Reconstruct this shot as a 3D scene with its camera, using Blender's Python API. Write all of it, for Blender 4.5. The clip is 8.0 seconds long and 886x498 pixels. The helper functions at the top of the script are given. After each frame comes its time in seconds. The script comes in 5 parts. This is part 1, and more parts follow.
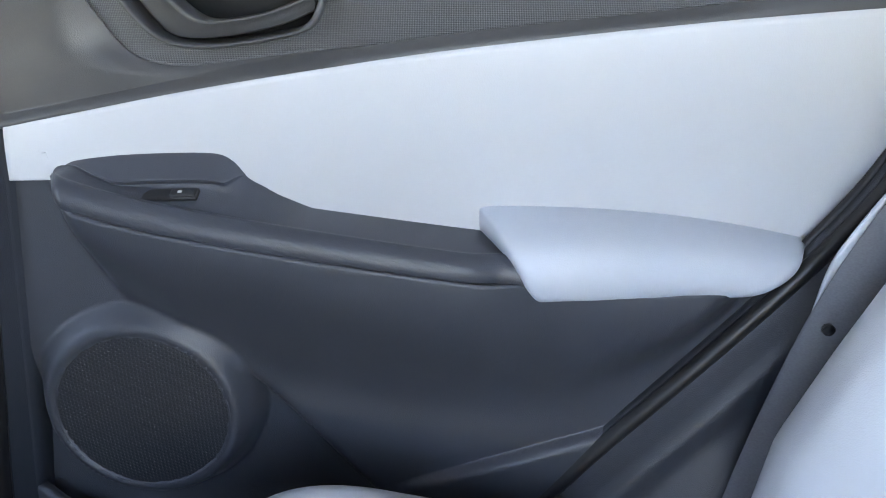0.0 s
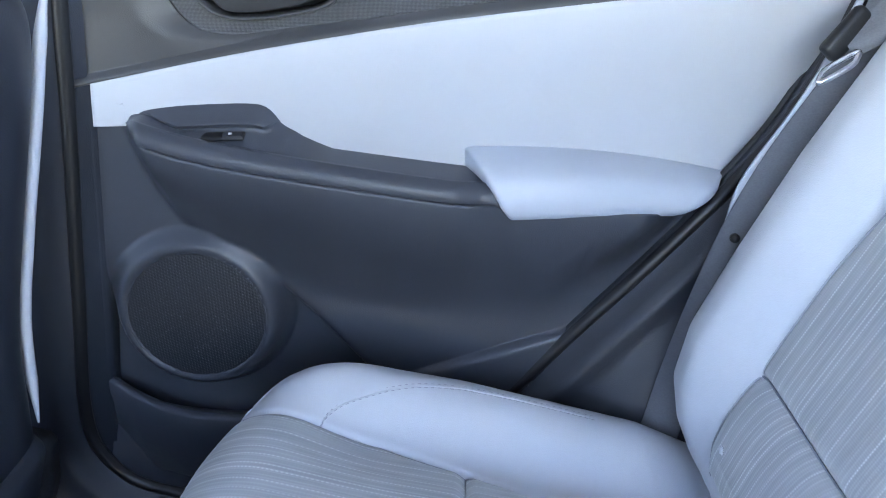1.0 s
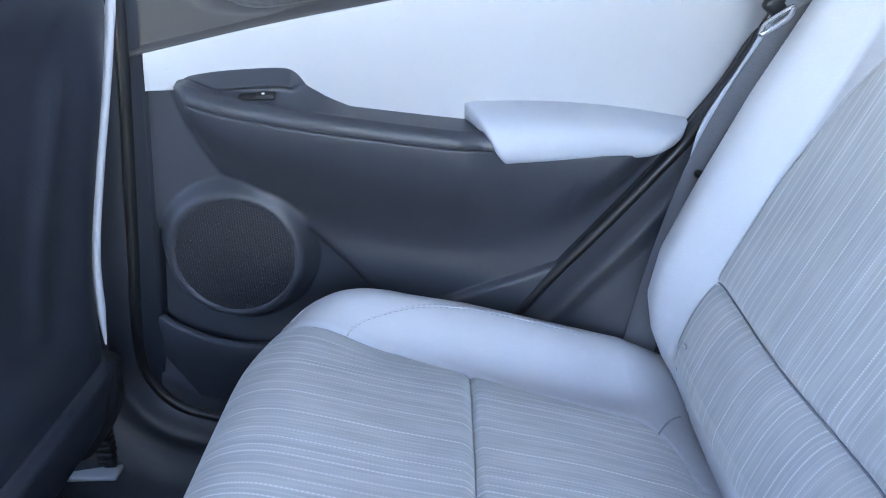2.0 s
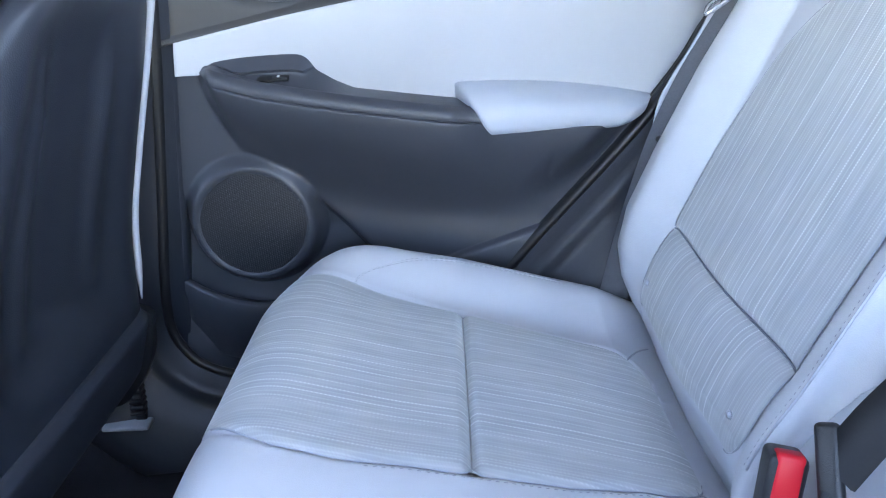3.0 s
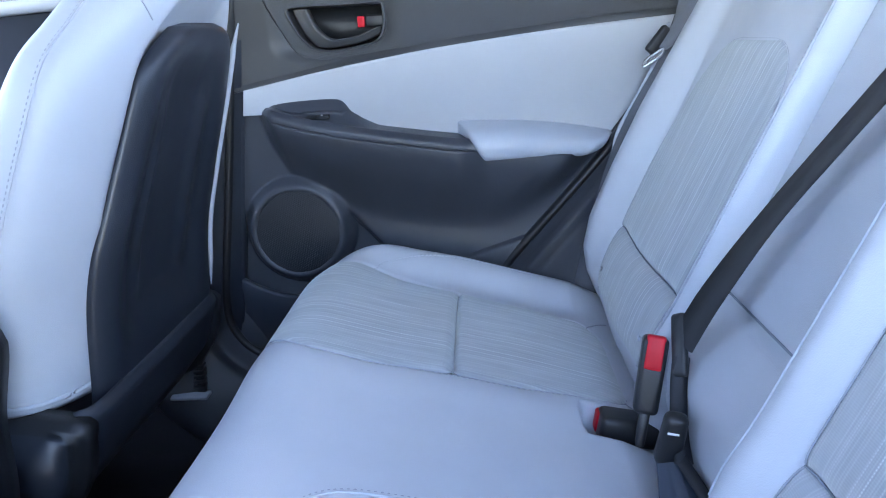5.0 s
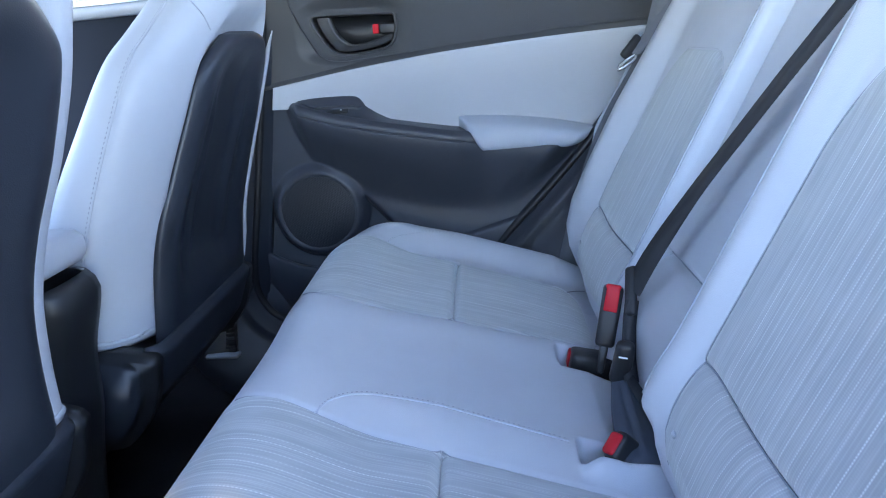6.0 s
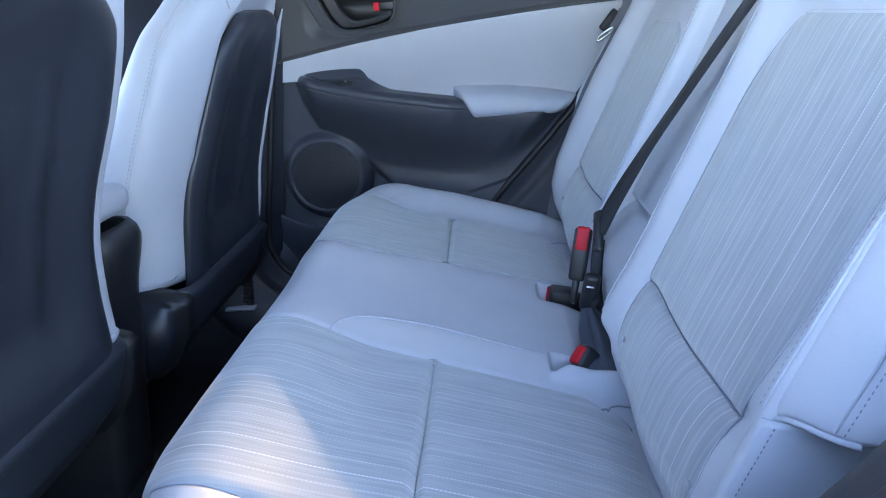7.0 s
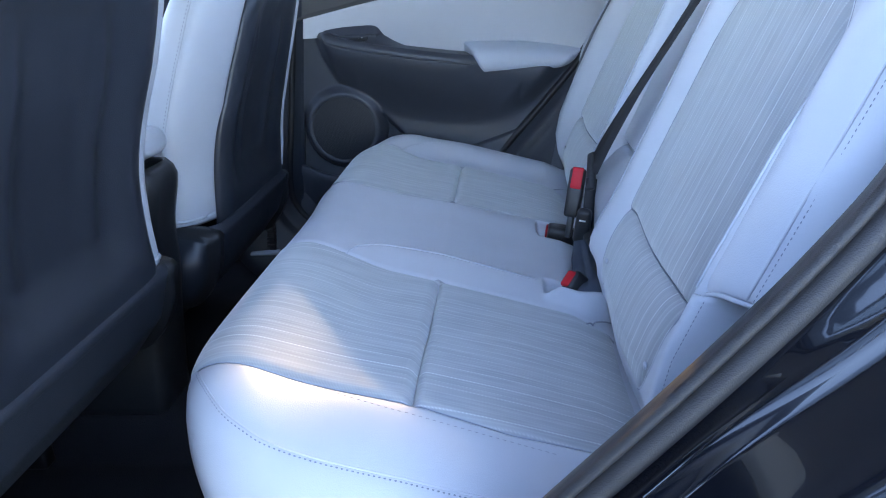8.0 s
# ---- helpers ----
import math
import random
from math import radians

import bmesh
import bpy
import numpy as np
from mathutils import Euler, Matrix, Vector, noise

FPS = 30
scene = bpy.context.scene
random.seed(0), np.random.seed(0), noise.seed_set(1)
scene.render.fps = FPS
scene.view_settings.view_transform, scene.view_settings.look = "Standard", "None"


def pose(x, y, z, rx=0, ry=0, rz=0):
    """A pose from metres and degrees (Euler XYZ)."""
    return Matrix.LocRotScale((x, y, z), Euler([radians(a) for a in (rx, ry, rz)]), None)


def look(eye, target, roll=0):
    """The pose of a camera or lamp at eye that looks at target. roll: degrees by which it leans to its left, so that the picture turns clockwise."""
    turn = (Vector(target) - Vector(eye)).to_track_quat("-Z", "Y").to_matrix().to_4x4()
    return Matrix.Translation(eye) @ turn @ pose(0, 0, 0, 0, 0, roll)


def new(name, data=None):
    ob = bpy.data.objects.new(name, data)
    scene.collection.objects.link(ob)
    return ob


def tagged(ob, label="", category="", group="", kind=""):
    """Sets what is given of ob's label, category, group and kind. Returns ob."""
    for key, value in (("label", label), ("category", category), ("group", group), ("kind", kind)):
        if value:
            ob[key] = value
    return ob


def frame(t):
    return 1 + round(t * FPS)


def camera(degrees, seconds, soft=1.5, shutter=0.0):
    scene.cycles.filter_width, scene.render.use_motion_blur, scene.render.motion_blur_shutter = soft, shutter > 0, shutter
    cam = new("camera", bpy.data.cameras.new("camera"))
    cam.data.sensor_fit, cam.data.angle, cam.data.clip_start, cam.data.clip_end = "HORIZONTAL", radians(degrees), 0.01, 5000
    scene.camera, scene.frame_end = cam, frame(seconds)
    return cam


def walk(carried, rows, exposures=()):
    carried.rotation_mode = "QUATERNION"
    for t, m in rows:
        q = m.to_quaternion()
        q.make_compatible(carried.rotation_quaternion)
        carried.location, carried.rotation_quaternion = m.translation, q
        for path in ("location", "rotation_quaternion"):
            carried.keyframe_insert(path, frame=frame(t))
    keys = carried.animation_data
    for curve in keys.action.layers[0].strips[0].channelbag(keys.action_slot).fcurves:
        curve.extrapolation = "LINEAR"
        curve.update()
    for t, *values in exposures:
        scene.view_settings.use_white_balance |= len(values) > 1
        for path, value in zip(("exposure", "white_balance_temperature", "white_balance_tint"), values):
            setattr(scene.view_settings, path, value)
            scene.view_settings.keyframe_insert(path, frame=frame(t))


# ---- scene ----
cam = camera(63.0, 8.0, soft=1.1)
PATH = [
    (0, (0.043, 0.123, 1.211), (0.013, 1.984, 0.479), -0.5),
    (0.5, (0.044, 0.039, 1.212), (0.019, 1.894, 0.465), -0.4),
    (1, (0.047, -0.051, 1.223), (0.03, 1.789, 0.438), -0.7),
    (1.5, (0.045, -0.126, 1.218), (0.025, 1.704, 0.411), -1.4),
    (2.8, (0.056, -0.301, 1.199), (0.015, 1.535, 0.408), -3.1),
    (3, (0.054, -0.333, 1.19), (0.022, 1.517, 0.43), -3.1),
    (3.5, (0.062, -0.397, 1.172), (0.024, 1.484, 0.493), -3.3),
    (4, (0.075, -0.458, 1.163), (0.018, 1.448, 0.56), -3.2),
    (4.5, (0.086, -0.526, 1.16), (0.002, 1.39, 0.592), -3.2),
    (5.8, (0.12, -0.798, 1.184), (-0.009, 1.117, 0.621), -3.1),
    (6, (0.112, -0.83, 1.182), (-0.004, 1.084, 0.615), -2.8),
    (6.5, (0.118, -0.923, 1.181), (-0.001, 0.986, 0.595), -3.2),
    (7, (0.137, -0.986, 1.178), (0.005, 0.911, 0.558), -3.5),
    (7.5, (0.157, -1.049, 1.185), (0.004, 0.834, 0.526), -3.7),
    (8, (0.162, -1.107, 1.166), (-0.023, 0.757, 0.464), -3.8),
]
walk(cam, [(t, look(eye, target, roll)) for t, eye, target, roll in PATH], [(0.0, 4.75, 8300, 22), (0.5, 4.73, 7700, 22), (1.5, 4.8, 7250, 22), (3.0, 4.84, 7350, 22), (3.5, 4.58, 7150, 22), (4.5, 4.40, 6900, 22), (6.0, 4.00, 6600, 20), (7.0, 3.90, 6650, 20), (8.0, 3.78, 6650, 20)])

# ---- light ----
# x runs to the rear of the car, y to its far side, z up; the ground lies at 0
SUN_WAY = Vector((0.02, 1.0, 0.50)).normalized()
world = bpy.data.worlds.new("sky")
scene.world = world
world.use_nodes = True
wn = world.node_tree
wn.nodes.clear()
sky = wn.nodes.new("ShaderNodeTexSky")
sky.sky_type, sky.sun_disc = "NISHITA", False
sky.sun_elevation = math.asin(SUN_WAY.z)
sky.sun_rotation = math.atan2(SUN_WAY.x, SUN_WAY.y)
sky.air_density, sky.dust_density, sky.ozone_density = 1.0, 0.4, 2.0
bg = wn.nodes.new("ShaderNodeBackground")
bg.inputs["Strength"].default_value = 0.15
wo = wn.nodes.new("ShaderNodeOutputWorld")
wn.links.new(sky.outputs[0], bg.inputs[0])
wn.links.new(bg.outputs[0], wo.inputs[0])
lamp = bpy.data.lights.new("sun", "SUN")
lamp.energy, lamp.angle, lamp.color = 0.82, radians(0.6), (1.0, 0.72, 0.31)
sun = new("sun", lamp)
sun.matrix_world = look(SUN_WAY * 30, (0, 0, 0))
scene.view_settings.exposure = 0.0


# ---- materials ----
class Nodes:
    """A small writer of node materials."""

    def __init__(self, name, rough=0.5, metal=0.0, spec=0.5):
        self.m = bpy.data.materials.new(name)
        self.m.use_nodes = True
        self.t = self.m.node_tree
        self.b = self.t.nodes["Principled BSDF"]
        self.b.inputs["Roughness"].default_value = rough
        self.b.inputs["Metallic"].default_value = metal
        self.b.inputs["Specular IOR Level"].default_value = spec
        self.co = self.t.nodes.new("ShaderNodeTexCoord").outputs["Object"]

    def put(self, kind, **values):
        n = self.t.nodes.new(kind)
        for k, v in values.items():
            key = k.replace("_", " ") if k[0].isupper() else None
            if key:
                self.feed(n.inputs[key], v)
            elif k == "operation":
                n.operation = v
            elif k == "blend":
                n.blend_type = v
            elif k == "feature":
                n.feature = v
        return n

    def feed(self, socket, v):
        if hasattr(v, "is_linked"):
            self.t.links.new(v, socket)
        else:
            socket.default_value = v

    def math(self, op, a, b=0.0, clamp=False):
        n = self.t.nodes.new("ShaderNodeMath")
        n.operation, n.use_clamp = op, clamp
        self.feed(n.inputs[0], a)
        self.feed(n.inputs[1], b)
        return n.outputs[0]

    def noise(self, scale, detail=3.0, rough=0.55, vector=None):
        n = self.put("ShaderNodeTexNoise", Scale=scale, Detail=detail, Roughness=rough)
        self.t.links.new(vector or self.co, n.inputs["Vector"])
        return n.outputs["Fac"]

    def cells(self, scale, vector=None):
        n = self.put("ShaderNodeTexVoronoi", Scale=scale)
        self.t.links.new(vector or self.co, n.inputs["Vector"])
        return n.outputs["Distance"]

    def scaled(self, x, y, z):
        n = self.t.nodes.new("ShaderNodeMapping")
        self.t.links.new(self.co, n.inputs["Vector"])
        n.inputs["Scale"].default_value = (x, y, z)
        return n.outputs[0]

    def ramp(self, fac, lo, hi, a=(0, 0, 0), b=(1, 1, 1)):
        n = self.t.nodes.new("ShaderNodeValToRGB")
        e = n.color_ramp.elements
        e[0].position, e[1].position = lo, hi
        e[0].color, e[1].color = (*a, 1), (*b, 1)
        self.t.links.new(fac, n.inputs[0])
        return n.outputs[0]

    def mix(self, fac, a, b, blend="MIX"):
        n = self.t.nodes.new("ShaderNodeMix")
        n.data_type, n.blend_type = "RGBA", blend
        self.feed(n.inputs[0], fac)
        for sock, v in ((n.inputs[6], a), (n.inputs[7], b)):
            self.feed(sock, v if hasattr(v, "is_linked") else (*v, 1))
        return n.outputs[2]

    def color(self, v):
        self.feed(self.b.inputs["Base Color"], v if hasattr(v, "is_linked") else (*v, 1))
        return self

    def rough(self, v):
        self.feed(self.b.inputs["Roughness"], v)
        return self

    def bump(self, height, strength, distance):
        n = self.t.nodes.new("ShaderNodeBump")
        n.inputs["Strength"].default_value, n.inputs["Distance"].default_value = strength, distance
        self.t.links.new(height, n.inputs["Height"])
        self.t.links.new(n.outputs[0], self.b.inputs["Normal"])
        return self


def leather(name, base, dark, relief=0.35):
    n = Nodes(name, 0.42)
    broad, grain = n.noise(7.0, 4.0), n.cells(900.0)
    n.color(n.mix(n.ramp(broad, 0.35, 0.75), dark, base))
    n.rough(n.math("ADD", n.math("MULTIPLY", n.noise(30.0), 0.2), 0.32))
    wrinkle = n.noise(26.0, 5.0, 0.6)
    n.bump(n.math("ADD", n.math("MULTIPLY", grain, 0.45), wrinkle), relief, 0.0018)
    return n.m


def plastic(name, base, rough=0.5, grain=1100.0, strength=0.25):
    n = Nodes(name, rough)
    broad = n.noise(5.0, 5.0, 0.6)
    n.color(n.mix(n.ramp(broad, 0.3, 0.75), tuple(c * 0.86 for c in base), tuple(c * 1.1 for c in base)))
    n.rough(n.math("ADD", n.math("MULTIPLY", n.noise(18.0, 4.0), 0.16), rough - 0.08))
    n.bump(n.cells(grain), strength, 0.0006)
    return n.m


def woven(name):
    """Grey ribbed cloth with thin, pale, dotted stripes that run fore and aft."""
    n = Nodes(name, 0.85, 0.0, 0.25)
    sep = n.t.nodes.new("ShaderNodeSeparateXYZ")
    n.t.links.new(n.co, sep.inputs[0])
    along = n.math("ADD", sep.outputs[0], n.math("MULTIPLY", sep.outputs[2], 0.9))
    wander = n.math("MULTIPLY", n.noise(6.0, 2.0), 0.0016)
    side = n.math("ADD", sep.outputs[1], wander)

    def lines(per_metre, width, shift):
        f = n.math("ADD", n.math("MULTIPLY", side, per_metre), shift)
        cell = n.math("FLOOR", f)
        rnd = n.t.nodes.new("ShaderNodeTexWhiteNoise")
        rnd.noise_dimensions = "1D"
        n.t.links.new(cell, rnd.inputs["W"])
        at = n.math("ADD", n.math("MULTIPLY", rnd.outputs["Value"], 0.6), 0.2)
        off = n.math("ABSOLUTE", n.math("SUBTRACT", n.math("FRACT", f), at))
        line = n.math("SUBTRACT", 1.0, n.math("MULTIPLY", off, 1.0 / width), True)
        more = n.t.nodes.new("ShaderNodeTexWhiteNoise")
        more.noise_dimensions = "1D"
        n.t.links.new(n.math("ADD", cell, 57.3), more.inputs["W"])
        return n.math("MULTIPLY", line, n.math("POWER", more.outputs["Value"], 0.6))

    dots = n.math("MULTIPLY", n.math("ADD", n.math("SINE", n.math("MULTIPLY", along, 2 * math.pi / 0.0030)), 1.0), 0.5)
    ribs = n.math("MULTIPLY", n.math("ADD", n.math("SINE", n.math("MULTIPLY", along, 2 * math.pi / 0.0024)), 1.0), 0.5)
    patch = n.ramp(n.noise(1.0, 2.0, 0.6, n.scaled(14.0, 75.0, 14.0)), 0.35, 0.7)
    light = n.math("MULTIPLY", lines(88.0, 0.12, 0.0), n.math("ADD", n.math("MULTIPLY", dots, 0.65), 0.35))
    faint = n.math("MULTIPLY", lines(230.0, 0.30, 0.37), 0.22)
    light = n.math("MULTIPLY", n.math("ADD", light, faint, True), n.math("ADD", n.math("MULTIPLY", n.noise(1.0, 2.0, 0.5, n.scaled(9.0, 120.0, 9.0)), 1.1), 0.25), True)
    ground = n.mix(patch, (0.360, 0.374, 0.391), (0.428, 0.444, 0.456))
    ground = n.mix(n.math("MULTIPLY", n.math("MULTIPLY", ribs, n.ramp(n.noise(1.0, 1.0, 0.5, n.scaled(20.0, 160.0, 20.0)), 0.4, 0.6)), 0.08), ground, (0.26, 0.28, 0.305))
    n.color(n.mix(light, ground, (0.78, 0.80, 0.80)))
    n.bump(n.math("ADD", n.math("MULTIPLY", ribs, 0.18), light), 0.30, 0.0010)
    n.b.inputs["Sheen Weight"].default_value = 0.55
    n.b.inputs["Sheen Roughness"].default_value = 0.45
    n.b.inputs["Sheen Tint"].default_value = (0.93, 1.0, 0.97, 1.0)
    return n.m


M_LEATHER = leather("light_leather", (0.57, 0.59, 0.63), (0.52, 0.54, 0.58), 0.16)
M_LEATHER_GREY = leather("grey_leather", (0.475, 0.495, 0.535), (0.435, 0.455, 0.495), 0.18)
M_PANEL = leather("door_cloth", (0.480, 0.490, 0.515), (0.455, 0.465, 0.49), 0.10)
M_PAD = leather("pad_leather", (0.46, 0.49, 0.54), (0.42, 0.45, 0.50), 0.14)
M_FABRIC = woven("woven_cloth")
M_DARK = plastic("dark_plastic", (0.042, 0.046, 0.057), 0.40)
M_BAND = plastic("upper_plastic", (0.050, 0.050, 0.052), 0.42)
M_TRIM = plastic("trim_plastic", (0.027, 0.030, 0.038), 0.46)
M_SHELL = plastic("shell_plastic", (0.020, 0.024, 0.033), 0.40, 700.0, 0.15)
M_SKIRT = plastic("skirt_plastic", (0.024, 0.029, 0.040), 0.55)
M_RUBBER = plastic("rubber", (0.008, 0.008, 0.009), 0.42, 600.0, 0.1)
M_STRIP = plastic("grey_rubber", (0.034, 0.033, 0.035), 0.58, 900.0, 0.3)
M_BLACK = plastic("black_plastic", (0.014, 0.015, 0.017), 0.4)
M_RED = plastic("red_plastic", (0.58, 0.010, 0.022), 0.45, 900.0, 0.05)
M_RED.node_tree.nodes["Principled BSDF"].inputs["Specular IOR Level"].default_value = 0.25
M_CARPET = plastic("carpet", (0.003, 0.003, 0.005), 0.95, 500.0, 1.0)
M_CONCRETE = plastic("concrete", (0.085, 0.083, 0.080), 0.9, 160.0, 1.0)
M_LINER = plastic("headliner_cloth", (0.80, 0.80, 0.79), 0.95, 900.0, 0.6)
M_PLATE = plastic("grey_plate", (0.30, 0.32, 0.35), 0.5)
M_STITCH = plastic("pale_thread", (0.48, 0.51, 0.56), 0.8, 1500.0, 0.3)
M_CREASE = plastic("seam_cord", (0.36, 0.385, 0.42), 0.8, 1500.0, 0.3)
M_SLEEVE = plastic("sleeve_cloth", (0.050, 0.062, 0.085), 0.75, 1200.0, 0.4)
# darker tone that stands in for the shade deep in the backrest folds
M_FOLD_SHADE = plastic("fold_shade_tone", (0.26, 0.285, 0.33), 0.9, 1500.0, 0.3)
M_THREAD_DARK = plastic("dark_thread", (0.24, 0.27, 0.32), 0.8, 1500.0, 0.3)
M_THREAD = plastic("thread", (0.36, 0.38, 0.42), 0.8, 1500.0, 0.3)


def plain(name, base, rough, metal=0.0, coat=0.0):
    n = Nodes(name, rough, metal)
    n.color(n.mix(n.ramp(n.noise(9.0, 5.0), 0.3, 0.8), base, tuple(min(1, c * 1.15) for c in base)))
    n.rough(n.math("ADD", n.math("MULTIPLY", n.noise(60.0, 4.0), 0.12), rough - 0.04))
    n.b.inputs["Coat Weight"].default_value = coat
    n.b.inputs["Coat Roughness"].default_value = 0.03
    return n.m


M_PAINT = plain("black_paint", (0.002, 0.003, 0.006), 0.14, 0.0, 0.9)
M_PAINT.node_tree.nodes["Principled BSDF"].inputs["Specular IOR Level"].default_value = 0.35
M_STEEL = plain("steel", (0.62, 0.63, 0.65), 0.22, 1.0)
M_WHITE_MARK = plain("white_mark", (0.8, 0.8, 0.8), 0.5)


def webbing(name, base):
    n = Nodes(name, 0.6)
    rib = n.noise(1.0, 1.0, 0.5, n.scaled(500.0, 500.0, 900.0))
    n.color(n.mix(n.ramp(rib, 0.3, 0.7), tuple(c * 0.9 for c in base), tuple(c * 1.1 for c in base)))
    n.bump(rib, 0.2, 0.0005)
    return n.m


M_WEB = webbing("dark_webbing", (0.008, 0.009, 0.012))
M_WEB_GREY = webbing("grey_webbing", (0.125, 0.130, 0.146))


def glass(name, clear=(0.88, 0.90, 0.89, 1)):
    """Tinted privacy glass: clear through, glossy by Fresnel."""
    m = bpy.data.materials.new(name)
    m.use_nodes = True
    t = m.node_tree
    t.nodes.clear()
    o, a, g = t.nodes.new("ShaderNodeOutputMaterial"), t.nodes.new("ShaderNodeBsdfTransparent"), t.nodes.new("ShaderNodeBsdfGlossy")
    f, x = t.nodes.new("ShaderNodeFresnel"), t.nodes.new("ShaderNodeMixShader")
    a.inputs["Color"].default_value, g.inputs["Roughness"].default_value = clear, 0.02
    t.links.new(f.outputs[0], x.inputs[0])
    t.links.new(a.outputs[0], x.inputs[1])
    t.links.new(g.outputs[0], x.inputs[2])
    t.links.new(x.outputs[0], o.inputs[0])
    return m


M_GLASS = glass("window_glass")
M_GLASS_DARK = glass("dark_glass", (0.62, 0.64, 0.63, 1))


# ---- mesh helpers ----
def sheet(name, p, flip=False, close_u=False):
    """A mesh from a grid of places p[i][j]."""
    p = np.asarray(p, float)
    nu, nv = p.shape[:2]
    i, j = np.meshgrid(np.arange(nu if close_u else nu - 1), np.arange(nv - 1), indexing="ij")
    i2 = (i + 1) % nu
    f = np.stack([i * nv + j, i2 * nv + j, i2 * nv + j + 1, i * nv + j + 1], -1).reshape(-1, 4)
    if flip:
        f = f[:, ::-1]
    me = bpy.data.meshes.new(name)
    me.from_pydata(p.reshape(-1, 3).tolist(), [], f.tolist())
    me.shade_smooth()
    return me


def trimmed(me, keep):
    """Deletes the faces whose middle fails keep(x, y, z)."""
    bm = bmesh.new()
    bm.from_mesh(me)
    bmesh.ops.delete(bm, geom=[f for f in bm.faces if not keep(*f.calc_center_median())], context="FACES")
    bm.to_mesh(me)
    bm.free()
    me.shade_smooth()
    return me


def thing(name, label, category, group="", kind="", at=(0, 0, 0)):
    ob = new(name)
    ob.empty_display_size = 0.05
    ob.location = at
    return tagged(ob, label, category, group, kind)


def part(name, data, material, parent, label="", thick=0.0, offset=-1.0):
    """Links a mesh or a bmesh as one object under a thing or a part; the places are the world's."""
    if isinstance(data, bmesh.types.BMesh):
        me = bpy.data.meshes.new(name)
        data.to_mesh(me)
        data.free()
        me.shade_smooth()
        data = me
    data.materials.clear()
    data.materials.append(material)
    ob = new(name, data)
    if parent:
        up = Vector()
        q = parent
        while q:
            up += q.location
            q = q.parent
        ob.parent = parent
        ob.location = -up
    if thick:
        mod = ob.modifiers.new("thickness", "SOLIDIFY")
        mod.thickness, mod.offset = thick, offset
    return tagged(ob, label)


def curve(points, n, closed=False):
    """A smooth line through the points, evenly sampled."""
    p = np.asarray(points, float)
    m = len(p)
    out = []
    for i in range(m if closed else m - 1):
        a, b, c, d = (p[(i + k) % m] if closed else p[min(max(i + k, 0), m - 1)] for k in (-1, 0, 1, 2))
        t = np.linspace(0, 1, 24, endpoint=False)[:, None]
        out.append(0.5 * ((2 * b) + (c - a) * t + (2 * a - 5 * b + 4 * c - d) * t * t + (3 * b - a - 3 * c + d) * t ** 3))
    q = np.concatenate(out + ([p[:1]] if closed else [p[-1:]]))
    s = np.concatenate([[0], np.cumsum(np.linalg.norm(np.diff(q, axis=0), axis=1))])
    u = np.linspace(0, s[-1], n, endpoint=not closed)
    return np.stack([np.interp(u, s, q[:, k]) for k in range(q.shape[1])], -1)


def smooth(x, lo, hi):
    t = np.clip((np.asarray(x, float) - lo) / (hi - lo), 0, 1)
    return t * t * (3 - 2 * t)


def bell(x, mid, wide):
    return np.exp(-((np.asarray(x, float) - mid) / wide) ** 2)


def frames_of(path):
    p = np.asarray(path, float)
    t = np.gradient(p, axis=0)
    return t / np.maximum(np.linalg.norm(t, axis=1), 1e-9)[:, None]


def tube(name, path, r, sides=10, flat=(1.0, 1.0), closed=False):
    """A round or oval cord along a path."""
    p = np.asarray(path, float)
    t = frames_of(p)
    if closed:
        t = np.roll(p, -1, 0) - np.roll(p, 1, 0)
        t /= np.linalg.norm(t, axis=1)[:, None]
    up = np.tile([0.0, 1.0, 0.0], (len(p), 1))
    up[np.abs(t[:, 1]) > 0.9] = (1, 0, 0)
    a = np.cross(t, up)
    a /= np.linalg.norm(a, axis=1)[:, None]
    b = np.cross(a, t)
    w = np.linspace(0, 2 * math.pi, sides + 1)
    rr = np.broadcast_to(np.asarray(r, float), (len(p),))
    ring = p[:, None] + rr[:, None, None] * (a[:, None] * (np.cos(w) * flat[0])[None, :, None] + b[:, None] * (np.sin(w) * flat[1])[None, :, None])
    return sheet(name, ring, close_u=closed)


def strap(name, path, side, width, thick=0.0014):
    """A flat band along a path; side: the way across it at each place."""
    p, s = np.asarray(path, float), np.asarray(side, float)
    if s.ndim == 1:
        s = np.tile(s, (len(p), 1))
    t = frames_of(p)
    s = s - t * (s * t).sum(1)[:, None]
    s /= np.linalg.norm(s, axis=1)[:, None]
    n = np.cross(t, s)
    prof = [(-0.5, -1), (-0.46, 1), (0, 1), (0.46, 1), (0.5, -1), (0, -1), (-0.5, -1)]
    g = np.stack([p + s * width * a + n * thick * b for a, b in prof], 1)
    return sheet(name, g)


def block(size, at=(0, 0, 0), turn=None, bevel=0.003, segments=2, taper=1.0):
    """A bevelled box as a bmesh; taper: how much narrower its top is."""
    bm = bmesh.new()
    bmesh.ops.create_cube(bm, size=1.0)
    for v in bm.verts:
        k = taper if v.co.z > 0 else 1.0
        v.co = Vector((v.co.x * size[0] * k, v.co.y * size[1] * k, v.co.z * size[2]))
    bmesh.ops.bevel(bm, geom=bm.edges[:], offset=bevel, segments=segments, affect="EDGES", profile=0.5)
    m = Matrix.Translation(at) @ (turn or Matrix.Identity(4))
    bmesh.ops.transform(bm, matrix=m, verts=bm.verts[:])
    return bm


